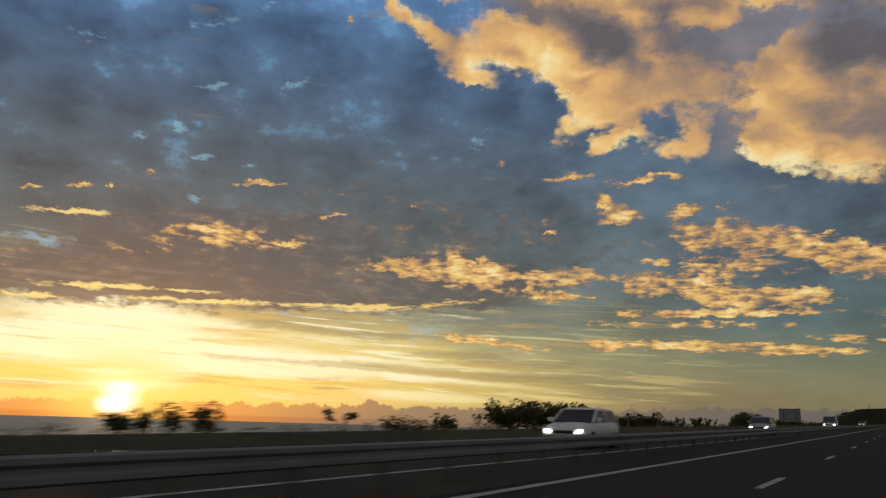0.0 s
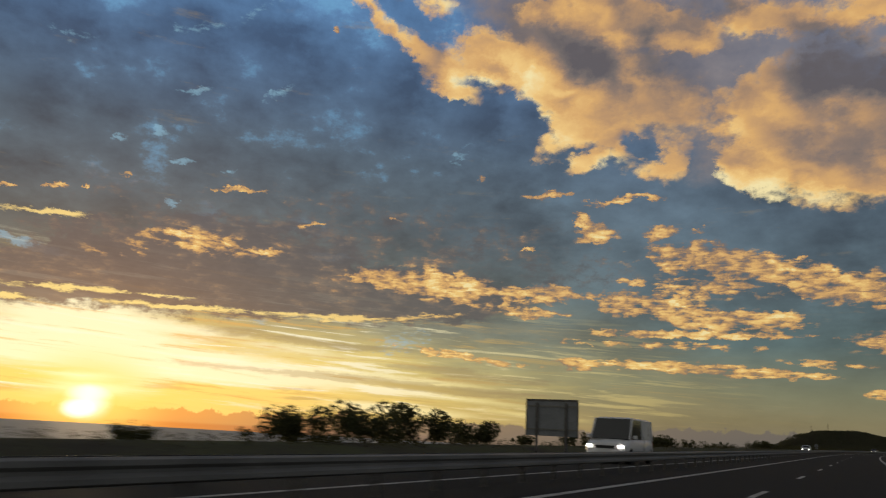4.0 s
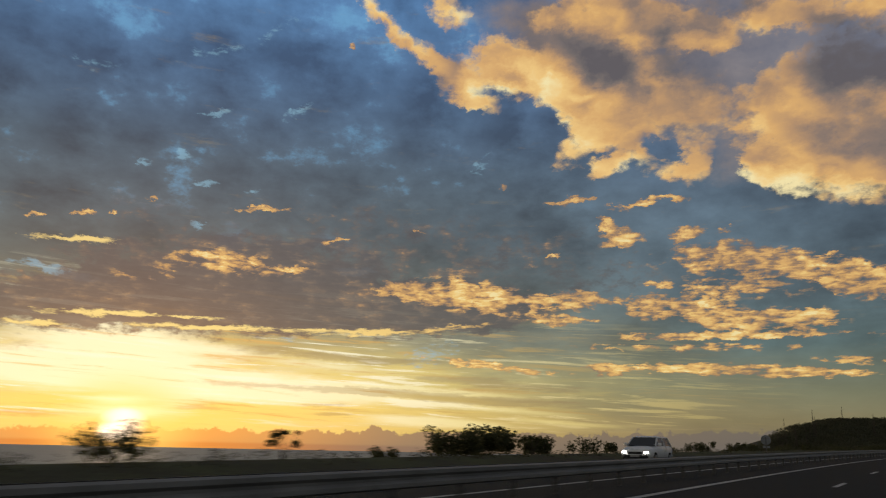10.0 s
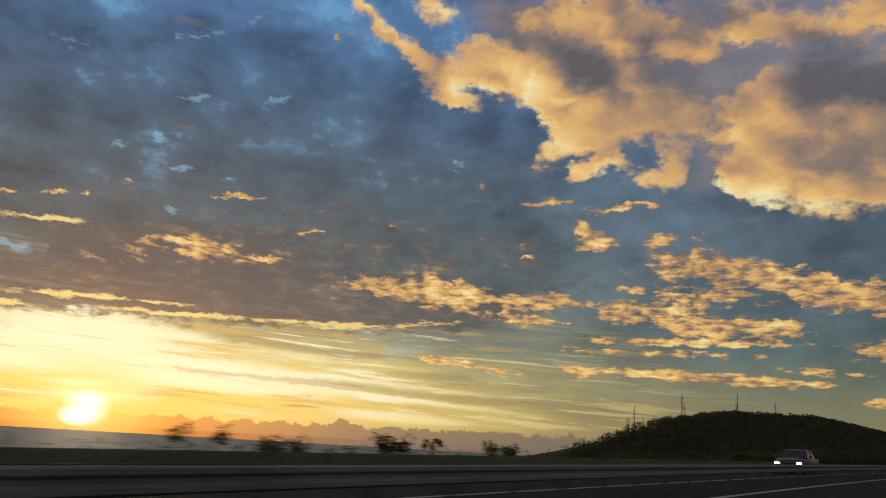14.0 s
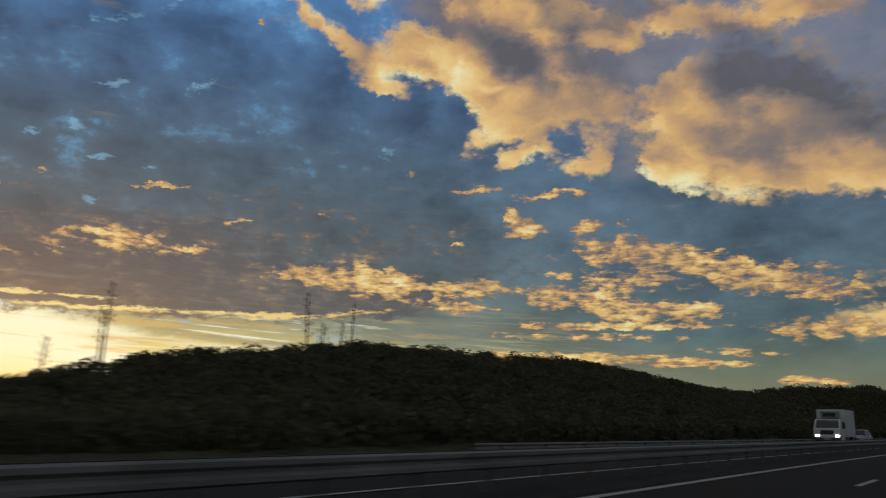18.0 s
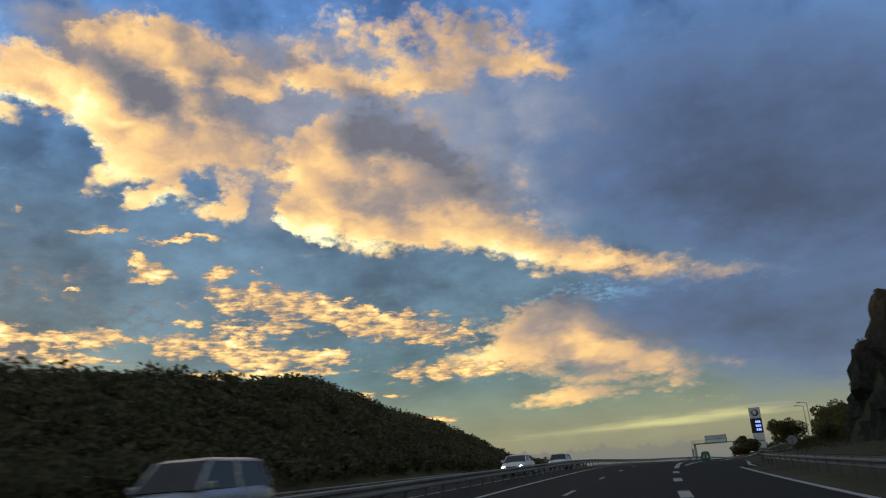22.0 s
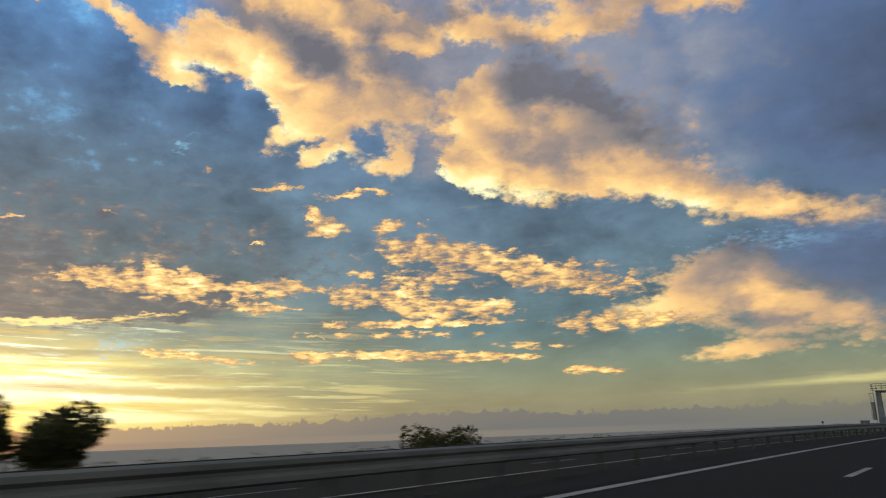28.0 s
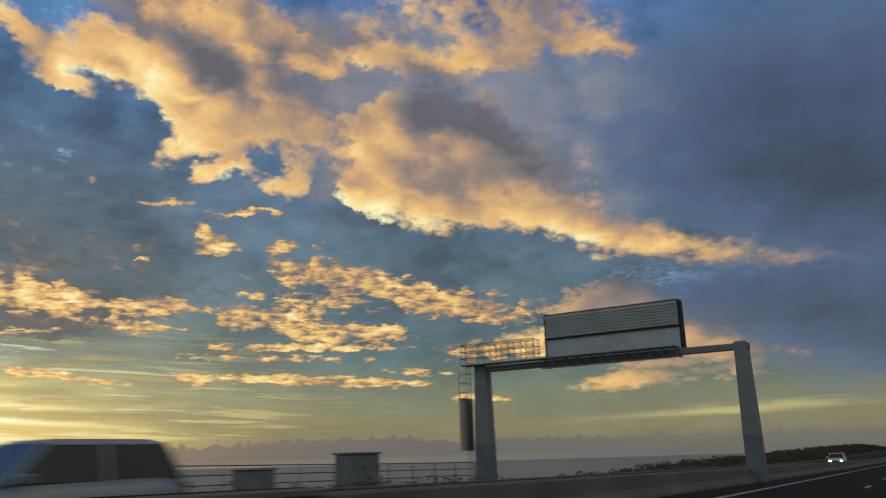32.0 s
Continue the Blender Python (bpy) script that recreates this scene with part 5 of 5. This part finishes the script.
def gore_marker(s, d):
    ob = thing("exit_marker", "rounded green plastic exit marker with white arrow panels", "road marker", stand(s, d, 0.02))
    ring = [(0.5 * math.cos(a), 0.5 * math.sin(a)) for a in [2 * math.pi * i / 20 for i in range(20)]]
    part("drum", Shape().loft([[(x * w, y * w, z) for x, y in ring] for z, w in ((0.0, 1.0), (0.1, 1.0), (0.7, 0.98), (0.95, 0.9), (1.1, 0.6))]), GREEN_SIGN, ob)
    for sgn in (-1, 1):
        tri_ = [(sgn * 0.08, 0.3), (sgn * 0.08, 0.92), (sgn * 0.36, 0.42)]
        part("arrow_panel", Shape().loft([[(x, -0.50 + 0.34 * abs(x) ** 1.5 - o, z) for x, z in tri_] for o in (0.01, 0.04)]), PAINT, ob, "white triangular panel")
    return ob


gore_marker(647.0, -2.6)


# ---- vehicles ----
def wheel(parent, x, y, r, width):
    t = part("wheel", Shape().disc((x, y, r), r, width, "x", 20), TYRE, parent)
    part("rim", Shape().disc((x + math.copysign(width / 2, x) * 0.98, y, r), r * 0.62, 0.03, "x", 14), RIM, t)
    return t


def section(y, half, low, high, crown):
    """A ring across a car at y: rounded at sill and shoulder."""
    return [(-half * 0.86, y, low), (-half, y, low + 0.16), (-half, y, high - 0.16), (-half * 0.93, y, high), (-half * 0.4, y, high + crown), (half * 0.4, y, high + crown), (half * 0.93, y, high), (half, y, high - 0.16), (half, y, low + 0.16), (half * 0.86, y, low)]


def car(s, d, paint, label, shape="hatch", lit=True, away=False, turn=0.0):
    """A car; its front looks along -y, towards oncoming traffic, unless it drives away."""
    ob = thing("car" if shape != "van" else "van", label, "car" if shape != "van" else "van", stand(s, d, 0.01, (180 if away else 0) + turn), "traffic on the road")
    L, W, H_, nose, tail = {"hatch": (4.0, 1.74, 1.48, 0.95, 0.12), "sedan": (4.5, 1.76, 1.44, 1.15, 0.75), "mpv": (4.5, 1.82, 1.66, 0.85, 0.1), "van": (5.0, 1.95, 2.05, 0.75, 0.05)}[shape]
    w, f, b = W / 2, -L / 2, L / 2
    sh = 0.92 if shape != "van" else 1.05
    low = 0.2
    st = [(f, 0.80, 0.32, sh - 0.28), (f + 0.12, 0.92, 0.24, sh - 0.2), (f + 0.6, 0.99, low, sh - 0.1), (f + nose + 0.2, 1.0, low, sh), (0.2, 1.0, low, sh + 0.02), (b - 0.7, 1.0, low, sh + 0.04), (b - 0.12, 0.95, 0.26, sh), (b, 0.86, 0.34, sh - 0.1)]
    part("body", Shape().loft([section(y, w * k, lo, hi, 0.05) for y, k, lo, hi in st]), paint, ob, smooth=True)
    # the glasshouse: windscreen, side windows and rear window under a painted roof
    a0, a1, b1, b0 = f + nose, f + nose + (0.75 if shape != "van" else 0.6), b - tail - (0.45 if shape != "van" else 0.15), b - tail
    wt = w * 0.78 if shape != "van" else w * 0.88
    zr = H_ - 0.07
    sh2 = sh + 0.03
    part("windscreen", Shape().loft([[(-w * 0.9, a0, sh2), (w * 0.9, a0, sh2), (wt, a1, zr), (-wt, a1, zr)], [(-w * 0.9, a0 + 0.04, sh2 - 0.02), (w * 0.9, a0 + 0.04, sh2 - 0.02), (wt, a1 + 0.04, zr - 0.02), (-wt, a1 + 0.04, zr - 0.02)]]), GLASS, ob)
    part("rear_window", Shape().loft([[(-w * 0.9, b0, sh2), (w * 0.9, b0, sh2), (wt, b1, zr), (-wt, b1, zr)], [(-w * 0.9, b0 - 0.04, sh2 - 0.02), (w * 0.9, b0 - 0.04, sh2 - 0.02), (wt, b1 - 0.04, zr - 0.02), (-wt, b1 - 0.04, zr - 0.02)]]), GLASS, ob)
    m0 = (a0 + b0) / 2 + 0.1
    for sg in (-1, 1):
        for y0, y1, t0, t1 in ((a0 + 0.12, m0 - 0.05, a1 + 0.02, m0 - 0.05), (m0 + 0.05, b0 - 0.1, m0 + 0.05, b1 - 0.02)):
            q = [(sg * w * 0.91, y0, sh2), (sg * w * 0.91, y1, sh2), (sg * wt * 1.005, t1, zr - 0.04), (sg * wt * 1.005, t0, zr - 0.04)]
            part("side_window", Shape().loft([q, [(x - sg * 0.03, y, z) for x, y, z in q]]), GLASS if shape != "van" or y0 < m0 - 0.3 else paint, ob)
        for y0, t0 in ((a0 + 0.03, a1), (m0, m0), (b0 - 0.04, b1)):
            part("pillar", Shape().tube([(sg * w * 0.91, y0, sh2 - 0.03), (sg * wt, t0, zr)], 0.045, 5), paint, ob)
        part("mirror", Shape().box(sg * (w + 0.1) - 0.09, a0 + 0.22, sh + 0.03, sg * (w + 0.1) + 0.09, a0 + 0.36, sh + 0.19, 0.03), paint, ob)
        part("headlight", Shape().loft([[(sg * (w - k), f + y, sh + z) for k, z in ((0.15, -0.36), (0.38, -0.38), (0.36, -0.28), (0.18, -0.25))] for y in (-0.035, 0.16)]), HEADLIGHT if lit and not away else RIM, ob, "lit headlight" if lit and not away else "clear unlit headlight")
        part("tail_light", Shape().box(sg * (w - 0.16) - 0.1, b - 0.1, sh - 0.28, sg * (w - 0.16) + 0.1, b + 0.015, sh - 0.06, 0.02), TAILLIGHT if away else RED_LENS, ob, "glowing red tail light" if away else "red tail light lens")
        for y in (f + 0.8, b - 0.75):
            wheel(ob, sg * (w - 0.1), y, 0.31 if shape != "van" else 0.34, 0.2)
    part("roof", Shape().loft([[(-wt, a1, zr - 0.03), (wt, a1, zr - 0.03), (wt, b1, zr - 0.03), (-wt, b1, zr - 0.03)], [(-wt * 0.98, a1 + 0.02, zr + 0.01), (wt * 0.98, a1 + 0.02, zr + 0.01), (wt * 0.98, b1 - 0.02, zr + 0.01), (-wt * 0.98, b1 - 0.02, zr + 0.01)], [(-wt * 0.8, a1 + 0.2, H_), (wt * 0.8, a1 + 0.2, H_), (wt * 0.8, b1 - 0.2, H_), (-wt * 0.8, b1 - 0.2, H_)]]), paint, ob)
    part("grille", Shape().box(-w * 0.45, f - 0.012, sh - 0.42, w * 0.45, f + 0.05, sh - 0.29, 0.01), PLASTIC, ob)
    part("bumper", Shape().box(-w * 0.8, f - 0.05, 0.3, w * 0.8, f + 0.2, 0.46, 0.04), PLASTIC if shape == "hatch" else paint, ob)
    part("number_plate", Shape().box(-0.26, f - 0.065, 0.36, 0.26, f - 0.052, 0.46), PAINT, ob, "plain pale plate")
    part("number_plate", Shape().box(-0.26, b + 0.0, 0.5, 0.26, b + 0.018, 0.6), PAINT, ob, "plain pale plate")
    return ob


def truck(s, d, label, length=4.4, box=True, away=False):
    """A delivery lorry with a tall box, or a tank body."""
    ob = thing("lorry", label, "truck", stand(s, d, 0.01, 180 if away else 0), "traffic on the road")
    w, f = 1.12, -length / 2 - 1.7
    part("chassis", Shape().box(-0.5, f + 0.3, 0.5, 0.5, length / 2, 0.72, 0.02), PLASTIC, ob)
    part("cab", Shape().loft([[(x * k, y, z) for x, z in ((-w, 0.45), (-w, 1.4), (-w * 0.94, zt), (w * 0.94, zt), (w, 1.4), (w, 0.45))] for y, k, zt in ((f, 0.93, 1.42), (f + 0.12, 1.0, 1.5), (f + 0.62, 1.0, 2.25), (f + 1.55, 1.0, 2.3))]), BOX_WHITE, ob)
    part("windscreen", Shape().loft([[(-0.95, f + 0.10, 1.5), (0.95, f + 0.10, 1.5), (0.9, f + 0.55, 2.18), (-0.9, f + 0.55, 2.18)], [(-0.95, f + 0.16, 1.5), (0.95, f + 0.16, 1.5), (0.9, f + 0.6, 2.16), (-0.9, f + 0.6, 2.16)]]), GLASS, ob)
    for sg in (-1, 1):
        part("door_window", Shape().box(sg * (w + 0.004) - 0.01, f + 0.65, 1.45, sg * (w + 0.004) + 0.01, f + 1.3, 2.05), GLASS, ob)
        part("mirror", Shape().box(sg * (w + 0.22) - 0.1, f + 0.28, 1.5, sg * (w + 0.22) + 0.1, f + 0.34, 1.95, 0.02), PLASTIC, ob)
        part("headlight", Shape().box(sg * 0.82 - 0.16, f - 0.03, 0.72, sg * 0.82 + 0.16, f + 0.05, 0.92, 0.03), HEADLIGHT, ob, "lit headlight")
        for y in (f + 0.85, length / 2 - 0.9):
            wheel(ob, sg * (w - 0.16), y, 0.42, 0.28)
    part("bumper", Shape().box(-w * 0.98, f - 0.08, 0.4, w * 0.98, f + 0.12, 0.68, 0.04), DARK_PAINT, ob)
    part("grille", Shape().box(-0.55, f - 0.02, 0.95, 0.55, f + 0.03, 1.3, 0.02), PLASTIC, ob)
    part("number_plate", Shape().box(-0.26, f - 0.1, 0.5, 0.26, f - 0.082, 0.6), PAINT, ob, "plain pale plate")
    if box:
        bx = part("cargo_box", Shape().box(-1.16, -length / 2, 0.78, 1.16, length / 2, 3.15, 0.04), BOX_WHITE, ob)
        part("cooler", Shape().box(-0.75, -length / 2 - 0.42, 2.42, 0.75, -length / 2 - 0.005, 3.0, 0.05), SIGN_BACK, bx, "grey cooling unit over the cab")
        part("cooler_grille", Shape().box(-0.55, -length / 2 - 0.435, 2.5, 0.55, -length / 2 - 0.422, 2.85), PLASTIC, bx)
        part("rear_frame", Shape().box(-1.18, length / 2 - 0.02, 0.76, 1.18, length / 2 + 0.02, 3.17), SIGN_BACK, bx)
        part("side_stripe", Shape().box(1.162, -1.0, 1.6, 1.172, 1.2, 2.0), PANEL, bx, "pale blue side marking")
    else:
        ring = [(1.1 * math.cos(a), 1.75 + 0.95 * math.sin(a)) for a in [2 * math.pi * i / 18 for i in range(18)]]
        part("tank", Shape().loft([[(x * k, y, 1.75 + (z - 1.75) * k) for x, z in ring] for y, k in ((-length / 2, 0.7), (-length / 2 + 0.15, 0.97), (0, 1.0), (length / 2 - 0.15, 0.97), (length / 2, 0.7))]), SIGN_BACK, ob, smooth=True)
        part("catwalk", Shape().box(-0.25, -length / 2 + 0.2, 2.7, 0.25, length / 2 - 0.2, 2.76), STEEL, ob)
    return ob


car(29.0, 10.9, WHITE, "white hatchback with headlights lit on the far carriageway", "hatch")
car(70.5, 10.6, SILVER, "silver car with headlights lit on the far carriageway", "hatch")
car(137.0, 10.4, WHITE, "white van with headlights lit on the far carriageway", "van")
car(293.5, 13.9, WHITE, "white hatchback with headlights lit on the outer lane", "hatch")
car(403.0, 10.4, DARK_PAINT, "dark saloon car with headlights lit on the far carriageway", "sedan")
truck(529.0, 14.2, "white refrigerated delivery lorry with headlights lit", 3.8)
car(537.7, 14.2, SILVER, "silver car on the outer lane of the far carriageway", "hatch", lit=False)
car(567.0, 10.4, SILVER, "silver estate car with headlights lit on the far carriageway", "mpv")
car(607.0, 10.3, WHITE, "white saloon car with headlights lit on the far carriageway", "sedan")
car(625.3, 10.3, WHITE, "white hatchback with headlights lit on the far carriageway", "hatch")
car(808.5, 13.6, SILVER, "grey estate car on the far carriageway", "mpv", lit=False)
car(905.0, 10.3, WHITE, "white car with headlights lit beyond the gantry", "hatch")
car(752.0, -3.0, WHITE, "white hatchback with glowing tail lights driving ahead", "hatch", away=True)
car(775.0, -3.2, RED_PAINT, "red car with tail lights lit driving ahead", "hatch", away=True)
